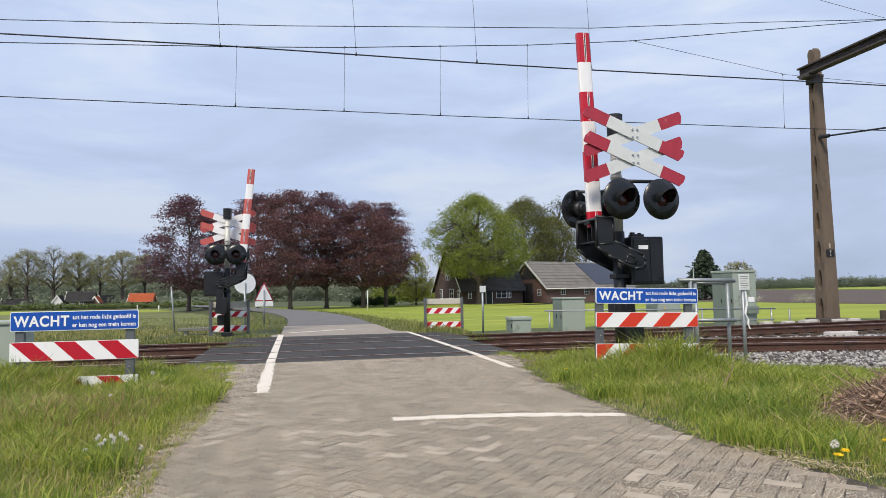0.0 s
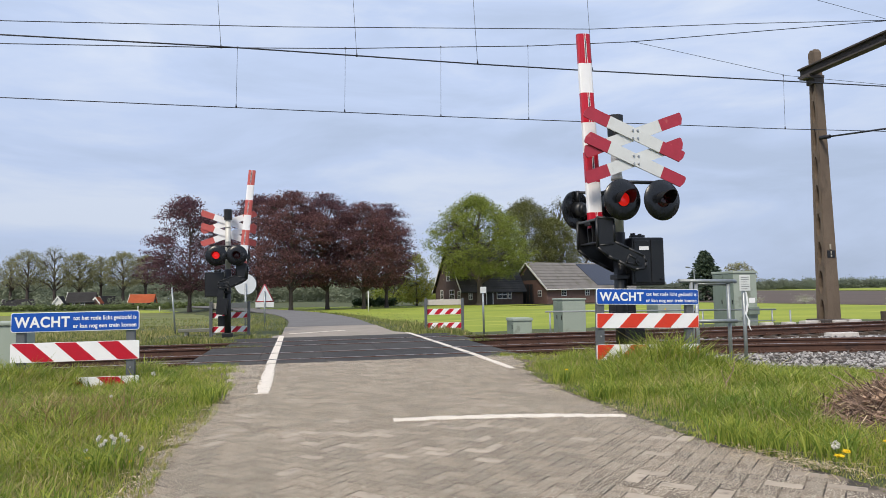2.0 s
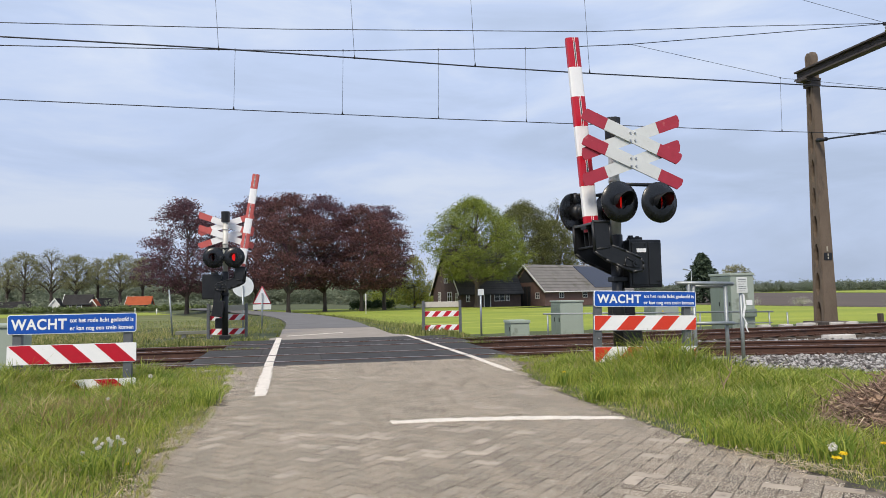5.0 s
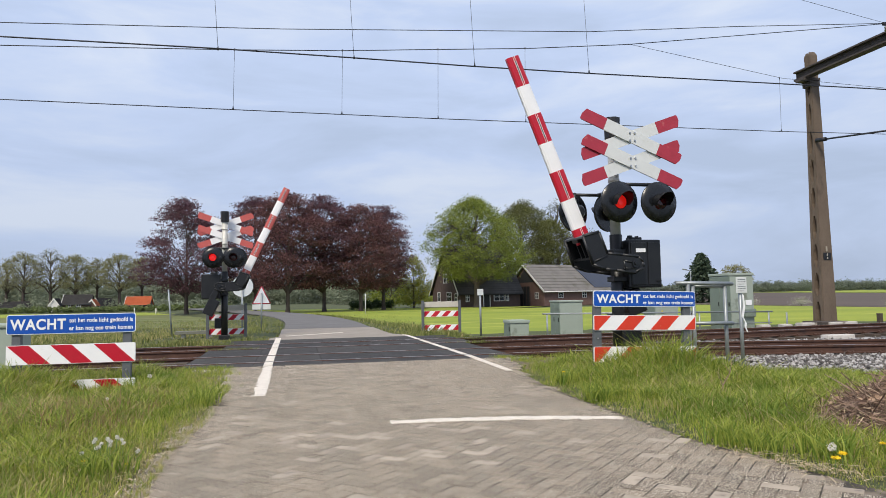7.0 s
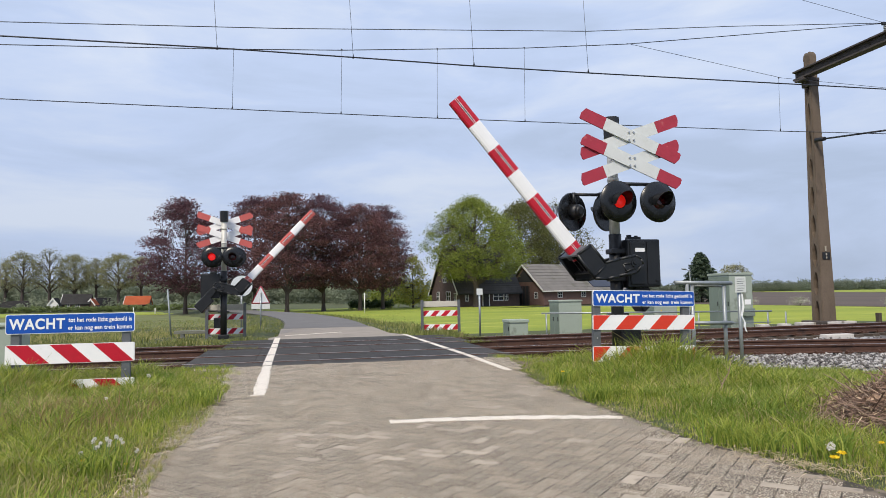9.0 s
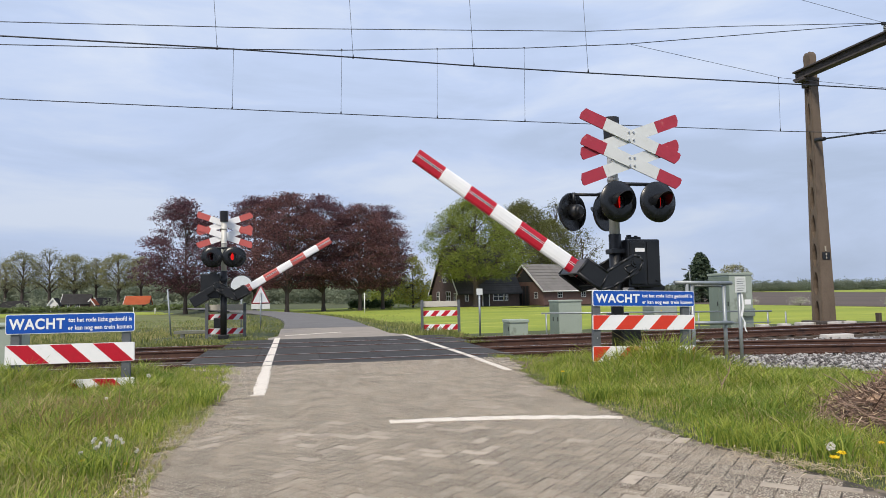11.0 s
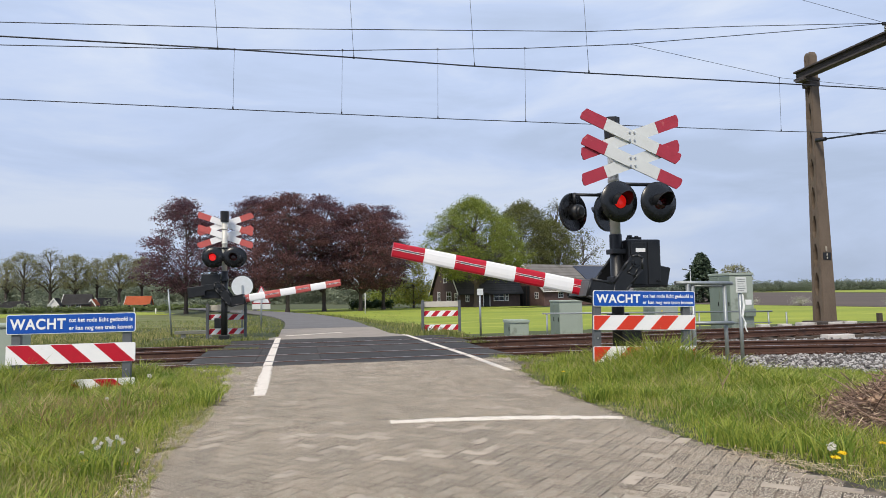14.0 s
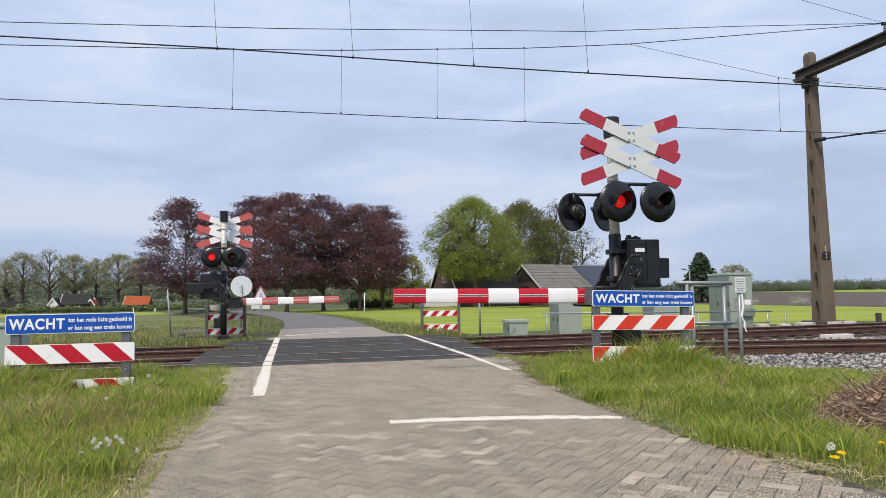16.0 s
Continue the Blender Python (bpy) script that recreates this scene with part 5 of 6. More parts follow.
def near_grass():
    rng = random.Random(21)
    green, dry, seeds, deep = [], [], [], []
    count = 0
    while count < 280000:
        if rng.random() < 0.52:
            x, y = rng.uniform(-5.6, -0.7), 3.0 + 8.9 * rng.random() ** 1.35
        else:
            x, y = rng.uniform(2.85, 9.5), 2.6 + 8.6 * rng.random() ** 1.3
        count += 1
        if not in_view(x, y) or inside_road(x, y, -0.07) or y > near_track(x) - (1.5 if x < 4.5 else 2.65 + 0.3 * noise.noise(Vector((x, 0, 1)))):
            continue
        e = min(abs(x - along(LEFT_EDGE, y)), abs(x - along(RIGHT_EDGE, y)))
        tuft = max(0.0, min(1.2, noise.noise(Vector((x * 2.1, y * 2.1, 2))) * 0.5 + 0.5 + 0.55 * noise.noise(Vector((x * 6.5, y * 6.5, 11)))))
        if rng.random() > 0.35 + tuft + (0.25 if e > 0.3 else 0):
            continue
        h = (0.045 + 0.16 * min(1.0, e / 0.9) * (0.45 + 0.9 * tuft)) * rng.uniform(0.6, 1.25)
        if x > 0:
            h *= 0.45 + 0.55 * min(1.0, e / 1.1)
        if x > 3.6 and 7.6 < y < 10.8 and x < 8.5:
            h *= 1.35
        if 4.2 < x < 5.7 and 8.3 < y < 9.05:
            h = max(h, rng.uniform(0.24, 0.60) * (1.15 - abs(x - 5.0) * 0.65))
        heap = math.hypot((x - 5.16) / 0.92, (y - 4.74) / 0.92)
        if heap < 0.98 and rng.random() < 0.93:
            continue
        if 3.3 < x < 5.2 and y < 5.0:
            h *= 0.8
        if x > 6.0 and y > 7.6:
            h *= 0.62
        if x < -2.75 and 9.0 < y < 9.97:
            h = max(h, rng.uniform(0.12, 0.30))
        if -2.85 < x < -1.9 and 8.6 < y < 9.99:
            h *= 0.45
        if x < -3.35 and 9.0 < y < 10.6:
            h *= 1.35
        if x < 0 and y > 9.6:
            h *= 1.25
        z = ground_z(x, y)
        brown = noise.noise(Vector((x * 0.9 + 5, y * 0.9, 9)))
        if rng.random() < 0.22 + 0.65 * max(0.0, brown) + (0.28 if e < 0.25 else 0) + (0.14 if x < 0 and y < 6 else 0):
            dry.append((x, y, z, h * rng.uniform(0.6, 1.25)))
        elif x < 0 and e > 0.45 and rng.random() < 0.75 * math.exp(-((y - 7.2) / 1.1) ** 2) * (0.45 + noise.noise(Vector((x * 1.4 + 2, y * 1.4, 4)))):
            seeds.append((x, y, z, h * rng.uniform(0.9, 1.5)))
        elif noise.noise(Vector((x * 1.2 + 9, y * 1.2, 15))) + 0.5 * (tuft - 0.6) > 0.16 + rng.gauss(0, 0.12) - (0.35 if x > 3.4 and y > 7.2 or x < -3.1 and y > 9 else 0) + (0.12 if y < 6 else 0):
            deep.append((x, y, z, h * 1.15))
        else:
            green.append((x, y, z, h))
    # dense tufts that stand out of the sward
    for _ in range(150):
        x, y = (rng.uniform(-4.8, -0.9), rng.uniform(3.6, 9.4)) if rng.random() < 0.5 else (rng.uniform(3.1, 7.5), rng.uniform(3.4, 8.8))
        if not in_view(x, y) or inside_road(x, y, 0.12) or (x > 3.9 and y < 6.2):
            continue
        size = rng.uniform(0.10, 0.24)
        for _ in range(int(700 * size)):
            px, py = x + rng.gauss(0, size * 0.45), y + rng.gauss(0, size * 0.45)
            if not inside_road(px, py, 0.0):
                deep.append((px, py, ground_z(px, py), size * rng.uniform(0.6, 1.15)))
    blades("seed_stalks", "reddish-brown seed stalks in the verge grass", seeds, M_SEED, 5, 0.0026, 0.45)
    blades("verge_grass", "tall fresh green grass on the road verges", green, M_GRASS, 1, 0.0043, 0.85)
    blades("verge_grass", "deep green tufts of grass on the road verges", deep, M_DEEP, 6, 0.0046, 0.85)
    blades("dry_grass", "dry yellowish stalks between the green grass", dry, M_DRY, 2, 0.0032, 0.95)


def far_grass():
    rng = random.Random(22)
    green, dry, small = [], [], []
    for _ in range(52000):
        y = 19.2 + 36 * rng.random() ** 2.2
        x = rng.uniform(-0.42 * y - 1, 8.5)
        if inside_road(x, y, 0.0) or (y < far_track(x) + 2.2 and abs(x - 1.2) > 4) or x > 5.2 + 0.1 * (y - 20):
            continue
        near = 1.0 if abs(x - road_mid(y)) > 2.4 else 0.55
        tuft = noise.noise(Vector((x * 0.8, y * 0.8, 2))) * 0.5 + 0.5
        if -4.3 < x < -0.6 and 20.5 < y < 24.5:
            near *= 0.4
        near *= 0.62 if x < -1.0 else 0.8
        h = near * (0.12 + 0.34 * tuft) * rng.uniform(0.6, 1.2)
        (dry if rng.random() < 0.16 + (0.34 if x < -2.4 and 22 < y < 45 else 0) else green).append((x, y, ground_z(x, y) - 0.02, h))
    for _ in range(9000):
        x = rng.uniform(4.5, 21)
        y = far_track(x) + rng.uniform(1.9, 4.2)
        green.append((x, y, ground_z(x, y) - 0.02, rng.uniform(0.05, 0.16) * (1.6 if rng.random() < 0.1 else 0.8)))
    for _ in range(5000):
        x = rng.uniform(-7, -1.9)
        y = near_track(x) - rng.uniform(1.0, 1.8)
        green.append((x, y, ground_z(x, y), rng.uniform(0.08, 0.25)))
    for _ in range(60):
        x, y = (rng.uniform(-2.1, -0.95), rng.uniform(9.3, 12.0)) if rng.random() < 0.6 else (rng.uniform(3.65, 4.7), rng.uniform(9.9, 12.0))
        size = rng.uniform(0.05, 0.13)
        for _ in range(int(900 * size)):
            small.append((x + rng.gauss(0, size), y + rng.gauss(0, size), -0.005, rng.uniform(0.03, 0.10)))
    blades("verge_grass", "small grass tufts on the washed earth", small, M_GRASS, 9, 0.0034, 0.9)
    for x, y, s in ((4.3, 16.35, 0.5), (4.7, 17.9, 0.5), (-1.7, 16.4, 0.4), (-1.2, 16.38, 0.5), (4.2, 18.6, 0.4), (-1.8, 18.2, 0.4), (-1.75, 12.05, 0.3), (4.0, 12.0, 0.3)):
        for _ in range(130):
            green.append((x + rng.gauss(0, s * 0.5), y + rng.gauss(0, 0.05), -0.03, rng.uniform(0.03, 0.10)))
    blades("verge_grass", "rough grass beyond the railway", green, M_ROUGH, 3, 0.010, 0.5)
    blades("dry_grass", "dry brown stalks beyond the railway", dry, M_DRY, 4, 0.008, 0.4)


def soil_drift(name, x0, x1, y0, y1, top, seed, label):
    """A thin uneven drift of earth and grit over the paving's rim, thinning out at its edges."""
    nx, ny = int((x1 - x0) / 0.05), int((y1 - y0) / 0.05)
    verts = []
    for j in range(ny + 1):
        for i in range(nx + 1):
            u, v = i / nx, j / ny
            x, y = x0 + (x1 - x0) * u, y0 + (y1 - y0) * v
            edge = min(1.0, 5 * min(u, 1 - u, v, 1 - v))
            z = -0.035 + edge * (0.032 + top * (0.5 + noise.noise(Vector((x * 2.6, y * 2.6, seed))) + 0.35 * noise.noise(Vector((x * 11, y * 11, seed)))))
            verts.append((x, y, z))
    faces = [(j * (nx + 1) + i, j * (nx + 1) + i + 1, (j + 1) * (nx + 1) + i + 1, (j + 1) * (nx + 1) + i) for j in range(ny) for i in range(nx)]
    tagged(sheet(name, verts, faces, M_EARTH, smooth=True), label, "soil", kind="structure")


def soil_drifts():
    soil_drift("soil_drift", -2.3, -0.72, 8.9, 12.05, 0.014, 3, "brown earth washed over the paving beside the crossing")
    soil_drift("soil_drift", 3.42, 4.9, 9.6, 12.05, 0.016, 8, "brown earth and moss beside the worn edge line")


def field_edge():
    for i, (x, y, h) in enumerate(((42.9, 57.5, 0.75), (43.0, 51.0, 0.85), (43.3, 41.5, 0.8), (43.1, 62.0, 0.6))):
        rng = np.random.default_rng(60 + i)
        top = thing("blossom_bush", pose(x, y, -0.3), "small pale blossoming bush at the field's edge", "bush", "bushes at the field's edge")
        bones = [([(0, 0, 0), tuple(rng.normal(0, 0.22, 2)) + (h * 0.9,)], [0.012, 0.004]) for _ in range(9)]
        v, f = limb_tubes(bones, 4)
        sheet("stems", v, f, M_BARK, top)
        v, f = quads(rng, rng.normal(0, 1, (420, 3)) * (0.42, 0.42, h * 0.24) + (0, 0, h * 0.5), 0.045)
        sheet("foliage", v.tolist(), f.tolist(), M_BLOSSOM, top)
    for x, y, h in ((22.6, 22.6, 0.45), (13.9, 22.0, 0.75), (11.6, 22.0, 0.6)):
        bm = fresh()
        box(bm, -0.08, 0.08, -0.08, 0.08, -0.5, h, 0.02)
        ob = part("fence_post", bm, M_SLEEP)
        ob.location = (x, y, -0.3)
        tagged(ob, "short weathered wooden post at the meadow's edge", "post", "posts at the meadow's edge")


M_BLOSSOM = leaf_mat("pale_blossom", (0.62, 0.60, 0.52), (0.34, 0.36, 0.22), 0.8, 0.2)
M_EARTH = mat("damp_earth_and_grit", (0.185, 0.138, 0.090), (0.095, 0.070, 0.045), rough=1.0, scale=3, fine=70, bump=0.9, speck=(0.42, 0.36, 0.28), speck_at=0.62, speck_scale=90, dirt=(0.10, 0.115, 0.04), dirt_at=0.58, dirt_scale=2.4)
M_TWIG = mat("brown_dead_twigs", (0.36, 0.245, 0.18), (0.14, 0.090, 0.066), rough=0.9, spread=0.8, bump=0.3)


M_DEADLEAF = mat("pale_dead_leaves", (0.52, 0.37, 0.26), (0.36, 0.23, 0.15), rough=0.9, spread=0.8, bump=0.1)


def litter():
    rng = random.Random(9)
    # straw and clippings along the road's edge
    spots = []
    for _ in range(1700):
        y = rng.uniform(2.8, 8.5)
        right = rng.random() < 0.8
        x = along(RIGHT_EDGE, y) + rng.gauss(0.06, 0.13) if right else along(LEFT_EDGE, y) - rng.gauss(0.03, 0.1)
        if right and abs(y - 4.0) > 0.2 + 0.4 * rng.random() and rng.random() < 0.92:
            continue
        spots.append((x, y, 0.006 if inside_road(x, y, 0) else ground_z(x, y) + 0.03, rng.uniform(0.03, 0.17)))
    v, f = [], []
    for x, y, z, l in spots:
        a, s = rng.uniform(0, 6.28), rng.uniform(-0.06, 0.12)
        d = Vector((math.cos(a), math.sin(a), s)) * l * 0.5
        q = Vector((-math.sin(a), math.cos(a), 0)) * rng.uniform(0.0015, 0.0045)
        p = Vector((x, y, z + 0.004 + abs(d.z)))
        n = len(v)
        v += [tuple(p - d - q), tuple(p - d + q), tuple(p + Vector((0, 0, 0.006)) + q), tuple(p + d), tuple(p + Vector((0, 0, 0.006)) - q)]
        f += [(n, n + 1, n + 2, n + 4), (n + 4, n + 2, n + 3)]
    tagged(sheet("straw_litter", v, f, M_STRAW), "pale straw and clippings along the paving edge", "straw", kind="stuff")


def brush_heap():
    rng = random.Random(12)
    top = thing("brush_heap", pose(5.22, 4.72, -0.06), "heap of brown dead twigs and straw on the verge", "brush heap")

    def lift(x, y):
        r = math.hypot(x / 0.90, y / 0.95)
        return 0.37 * max(0.0, 1 - r ** 1.7) * (1 + 0.45 * noise.noise(Vector((x * 3, y * 3, 1))) + 0.2 * x)
    verts, faces, n = [], [], 28
    for j in range(n + 1):
        for i in range(n + 1):
            x, y = -1.5 + 3.0 * i / n, -1.2 + 2.4 * j / n
            verts.append((x, y, lift(x, y) * 0.9 + 0.03 * noise.noise(Vector((x * 6, y * 6, 3)))))
    faces = [(j * (n + 1) + i, j * (n + 1) + i + 1, (j + 1) * (n + 1) + i + 1, (j + 1) * (n + 1) + i) for j in range(n) for i in range(n)]
    sheet("mound", verts, faces, M_SOIL, top, smooth=True)
    for name, material, count, lo, hi, r in (("twig_tangle", M_TWIG, 4200, 0.10, 0.42, 0.0036), ("straw_tangle", M_STRAW, 4200, 0.05, 0.28, 0.0032)):
        bones = []
        for _ in range(count):
            x, y = rng.gauss(0, 0.43), rng.gauss(0, 0.43)
            if material is M_STRAW and rng.random() < 0.7:
                x, y = abs(x) * 0.8 + 0.1, abs(y) * 0.7
            z = lift(x, y)
            a, l = rng.uniform(0, 6.28), rng.uniform(lo, hi)
            d = Vector((math.cos(a), math.sin(a), rng.gauss(0, 0.5))) * l
            p = Vector((x, y, z + rng.uniform(0, 0.06)))
            k = rng.uniform(0.5, 1.6)
            bones.append(([tuple(p - d * 0.5), tuple(p + Vector((0, 0, 0.03 * l))), tuple(p + d * 0.5)], [r * k, r * k * 0.9, r * 0.4]))
        v, f = limb_tubes(bones, 3)
        tagged(sheet(name, v, f, material, top), kind="stuff")
    bones = []
    for _ in range(22):
        x, y = rng.gauss(0.1, 0.35), rng.gauss(0, 0.35)
        a, l = rng.uniform(0, 6.28), rng.uniform(0.3, 0.65)
        p = Vector((x, y, lift(x, y) + 0.02))
        d = Vector((math.cos(a), math.sin(a), rng.uniform(-0.05, 0.45))) * l
        bones.append(([tuple(p - d * 0.3), tuple(p + d * 0.2 + Vector((0, 0, 0.02))), tuple(p + d * 0.7)], [0.011, 0.008, 0.003]))
    v, f = limb_tubes(bones, 5)
    tagged(sheet("branch_tangle", v, f, M_TWIG, top), kind="stuff")
    v, f = quads(np.random.default_rng(5), np.array([(x, y, lift(x, y) + rng.uniform(0.02, 0.09)) for x, y in ((rng.gauss(0, 0.4), rng.gauss(0, 0.35)) for _ in range(230))]), 0.042, 0.4)
    tagged(sheet("dead_leaves", v.tolist(), f.tolist(), M_DEADLEAF, top), kind="stuff")
    # one dead branch standing in the grass
    bones = [([(0, 0, 0), (0.02, 0.02, 0.16), (0.10, 0.0, 0.30), (0.16, 0.04, 0.42)], [0.008, 0.007, 0.005, 0.002]), ([(0.02, 0.02, 0.16), (-0.05, 0.0, 0.30)], [0.005, 0.002]), ([(0.10, 0, 0.30), (0.05, 0.05, 0.40)], [0.004, 0.002])]
    v, f = limb_tubes(bones, 5)
    ob = sheet("dead_branch", v, f, M_TWIG)
    ob.location = (4.45, 6.5, -0.02)
    tagged(ob, "dead brown branch standing in the grass", "branch")


M_PETAL = mat("yellow_flower_petals", (0.85, 0.62, 0.01), (0.75, 0.50, 0.01), rough=0.7, bump=0)
M_CLOCK = mat("white_seed_head", (0.74, 0.71, 0.62), (0.60, 0.57, 0.50), rough=0.9, bump=0)
M_STALK = mat("green_flower_stalk", (0.14, 0.22, 0.05), rough=0.7, bump=0)


def flower(x, y, h, r, petal, label, seed):
    rng = np.random.default_rng(seed)
    top = thing("dandelion", pose(x, y, ground_z(x, y)), label, "flower", "dandelions in the verge")
    bm = fresh()
    tube(bm, (0, 0, 0), (0.01, 0, h), 0.003, 0.0022, n=5)
    part("stalk", bm, M_STALK, top)
    d = rng.normal(size=(90, 3))
    d /= np.linalg.norm(d, axis=1)[:, None]
    if petal is M_PETAL:
        d[:, 2] = np.abs(d[:, 2]) * 0.45
    v, f = quads(rng, d * r * rng.uniform(0.6, 1, (90, 1)) + (0.01, 0, h), r * 0.34)
    sheet("head", v.tolist(), f.tolist(), petal, top)


def flowers():
    yellow, white = "yellow dandelion flower in the grass", "white dandelion seed head in the grass"
    for i, (x, y, h, r, p) in enumerate(((3.35, 3.76, 0.09, 0.028, M_PETAL), (3.45, 3.81, 0.10, 0.027, M_PETAL), (3.47, 3.92, 0.12, 0.03, M_CLOCK), (3.93, 3.98, 0.10, 0.02, M_PETAL), (-1.10, 5.27, 0.10, 0.015, M_CLOCK),
                                          (-1.73, 8.93, 0.26, 0.026, M_CLOCK), (-1.45, 5.21, 0.12, 0.015, M_CLOCK), (-1.40, 5.1, 0.09, 0.02, M_PETAL), (-1.12, 5.05, 0.06, 0.018, M_PETAL), (3.3, 8.1, 0.18, 0.02, M_PETAL),
                                          (-2.2, 5.3, 0.12, 0.010, M_CLOCK), (-1.95, 7.9, 0.16, 0.02, M_CLOCK))):
        flower(x, y, h, r, p, yellow if p is M_PETAL else white, i)
    rng = random.Random(3)
    for i in range(15):
        flower(-1.33 + rng.gauss(0, 0.055), 5.40 + rng.gauss(0, 0.06), rng.uniform(0.12, 0.18), 0.014, M_CLOCK, white, 40 + i)


# ---- farm and far houses ----
M_BRICK = mat("reddish_brown_brick", (0.185, 0.108, 0.088), (0.13, 0.078, 0.066), rough=0.9, scale=2, fine=30, bump=0.3)
M_BRICKD = mat("dark_brown_brick", (0.095, 0.062, 0.052), (0.065, 0.045, 0.04), rough=0.9, scale=2, fine=30, bump=0.3)
M_ROOF = mat("weathered_grey_sheet_roof", (0.205, 0.19, 0.175), (0.145, 0.135, 0.125), rough=0.9, scale=0.8, fine=14, bump=0.4, dirt=(0.12, 0.115, 0.09), dirt_at=0.55, dirt_scale=0.6)
M_ROOFD = mat("dark_tile_roof", (0.055, 0.052, 0.052), (0.038, 0.036, 0.037), rough=0.8, scale=1, fine=12, bump=0.4)
M_ROOFO = mat("orange_tile_roof", (0.52, 0.135, 0.05), (0.42, 0.105, 0.042), rough=0.8, scale=1, fine=12)
M_TRIM = mat("white_painted_trim", (0.76, 0.75, 0.72), (0.68, 0.67, 0.64), rough=0.6, bump=0.05)
M_DARKW = mat("black_tarred_boards", (0.022, 0.023, 0.025), (0.035, 0.035, 0.036), rough=0.8)
M_PANE = mat("dark_window_pane", (0.03, 0.035, 0.042), (0.02, 0.024, 0.03), rough=0.08, bump=0)
M_SOLAR = mat("dark_solar_panel", (0.02, 0.024, 0.04), (0.025, 0.03, 0.05), rough=0.15, bump=0)


def window(parent, x, z, w, h, y, gable=False):
    """A framed window with glazing bars, on the long wall (facing -y) or on the gable (facing -x)."""
    def put(bm, x0, x1, z0, z1, y0, y1):
        box(bm, *((y0, y1, x0, x1) if gable else (x0, x1, y0, y1)), z0, z1)
    bm = fresh()
    put(bm, x, x + w, z, z + 0.07, y - 0.05, y + 0.02)
    put(bm, x, x + w, z + h - 0.07, z + h, y - 0.05, y + 0.02)
    put(bm, x, x + 0.07, z, z + h, y - 0.05, y + 0.02)
    put(bm, x + w - 0.07, x + w, z, z + h, y - 0.05, y + 0.02)
    put(bm, x + w / 2 - 0.025, x + w / 2 + 0.025, z, z + h, y - 0.045, y)
    put(bm, x, x + w, z + h / 2 - 0.025, z + h / 2 + 0.025, y - 0.044, y)
    fr = part("window", bm, M_TRIM, parent, "white window frame with glazing bars")
    bm = fresh()
    put(bm, x + 0.06, x + w - 0.06, z + 0.06, z + h - 0.06, y - 0.03, y - 0.01)
    part("pane", bm, M_PANE, fr, "dark glass pane")


def gable_house(name, x, y, z, turn, length, width, eave, ridge, wallm, roofm, label, over=0.35, solar=False):
    top = thing(name, pose(x, y, z, 0, 0, turn), label, "farm building")
    for a, b in ((0, 0.22), (length - 0.22, length)):
        bm = fresh()
        lo = [(0, 0), (width, 0), (width, eave), (width / 2, ridge - 0.12), (0, eave)]
        vs = [[bm.verts.new((u, v, h)) for v, h in lo] for u in (a, b)]
        bm.faces.new(vs[0])
        bm.faces.new(vs[1][::-1])
        for i in range(5):
            bm.faces.new((vs[0][i], vs[1][i], vs[1][(i + 1) % 5], vs[0][(i + 1) % 5]))
        bmesh.ops.recalc_face_normals(bm, faces=bm.faces)
        part("gable_wall", bm, wallm, top)
    for v0, v1 in ((0, 0.22), (width - 0.22, width)):
        bm = fresh()
        box(bm, 0.22, length - 0.22, v0, v1, 0, eave)
        part("wall", bm, wallm, top)
    slope = (ridge - eave) / (width / 2)
    for s in (0, 1):
        bm = fresh()
        pts = [(-over, eave - over * slope), (width / 2, ridge), (width / 2, ridge + 0.16), (-over, eave - over * slope + 0.16)]
        if s:
            pts = [(width - v, h) for v, h in pts]
        lo = [bm.verts.new((-over, v, h)) for v, h in pts]
        hi = [bm.verts.new((length + over, v, h)) for v, h in pts]
        bm.faces.new(lo)
        bm.faces.new(hi[::-1])
        for i in range(4):
            bm.faces.new((lo[i], hi[i], hi[(i + 1) % 4], lo[(i + 1) % 4]))
        bmesh.ops.recalc_face_normals(bm, faces=bm.faces)
        rf = part("roof", bm, roofm, top)
        bm = fresh()
        lo = [(v, h + 0.02) for v, h in ((pts[0][0], pts[0][1] - 0.10), (pts[1][0], pts[1][1] - 0.10), (pts[2][0], pts[2][1] + 0.03), (pts[3][0], pts[3][1] + 0.03))]
        vs = [[bm.verts.new((u, v, h)) for v, h in lo] for u in (-over - 0.06, -over - 0.005)]
        bm.faces.new(vs[0])
        bm.faces.new(vs[1][::-1])
        for i in range(4):
            bm.faces.new((vs[0][i], vs[1][i], vs[1][(i + 1) % 4], vs[0][(i + 1) % 4]))
        bmesh.ops.recalc_face_normals(bm, faces=bm.faces)
        part("bargeboard", bm, M_TRIM, rf, "white gable bargeboard")
        # courses of roofing
        bm = fresh()
        n = 9 if roofm is M_ROOF else 20
        for i in range(1, n):
            t = i / n
            v, h = pts[3][0] + (pts[2][0] - pts[3][0]) * t, pts[3][1] + (pts[2][1] - pts[3][1]) * t
            box(bm, -over, length + over, v - 0.03, v + 0.03, h - 0.01, h + 0.035)
        tagged(part("course", bm, roofm, rf), kind="stuff")
    bm = fresh()
    tube(bm, (-over, -over - 0.05, eave - over * slope + 0.02), (length, -over - 0.05, eave - over * slope + 0.02), 0.07, n=8)
    part("gutter", bm, M_TRIM if roofm is M_ROOF else M_DARKW, top, "roof gutter")
    return top


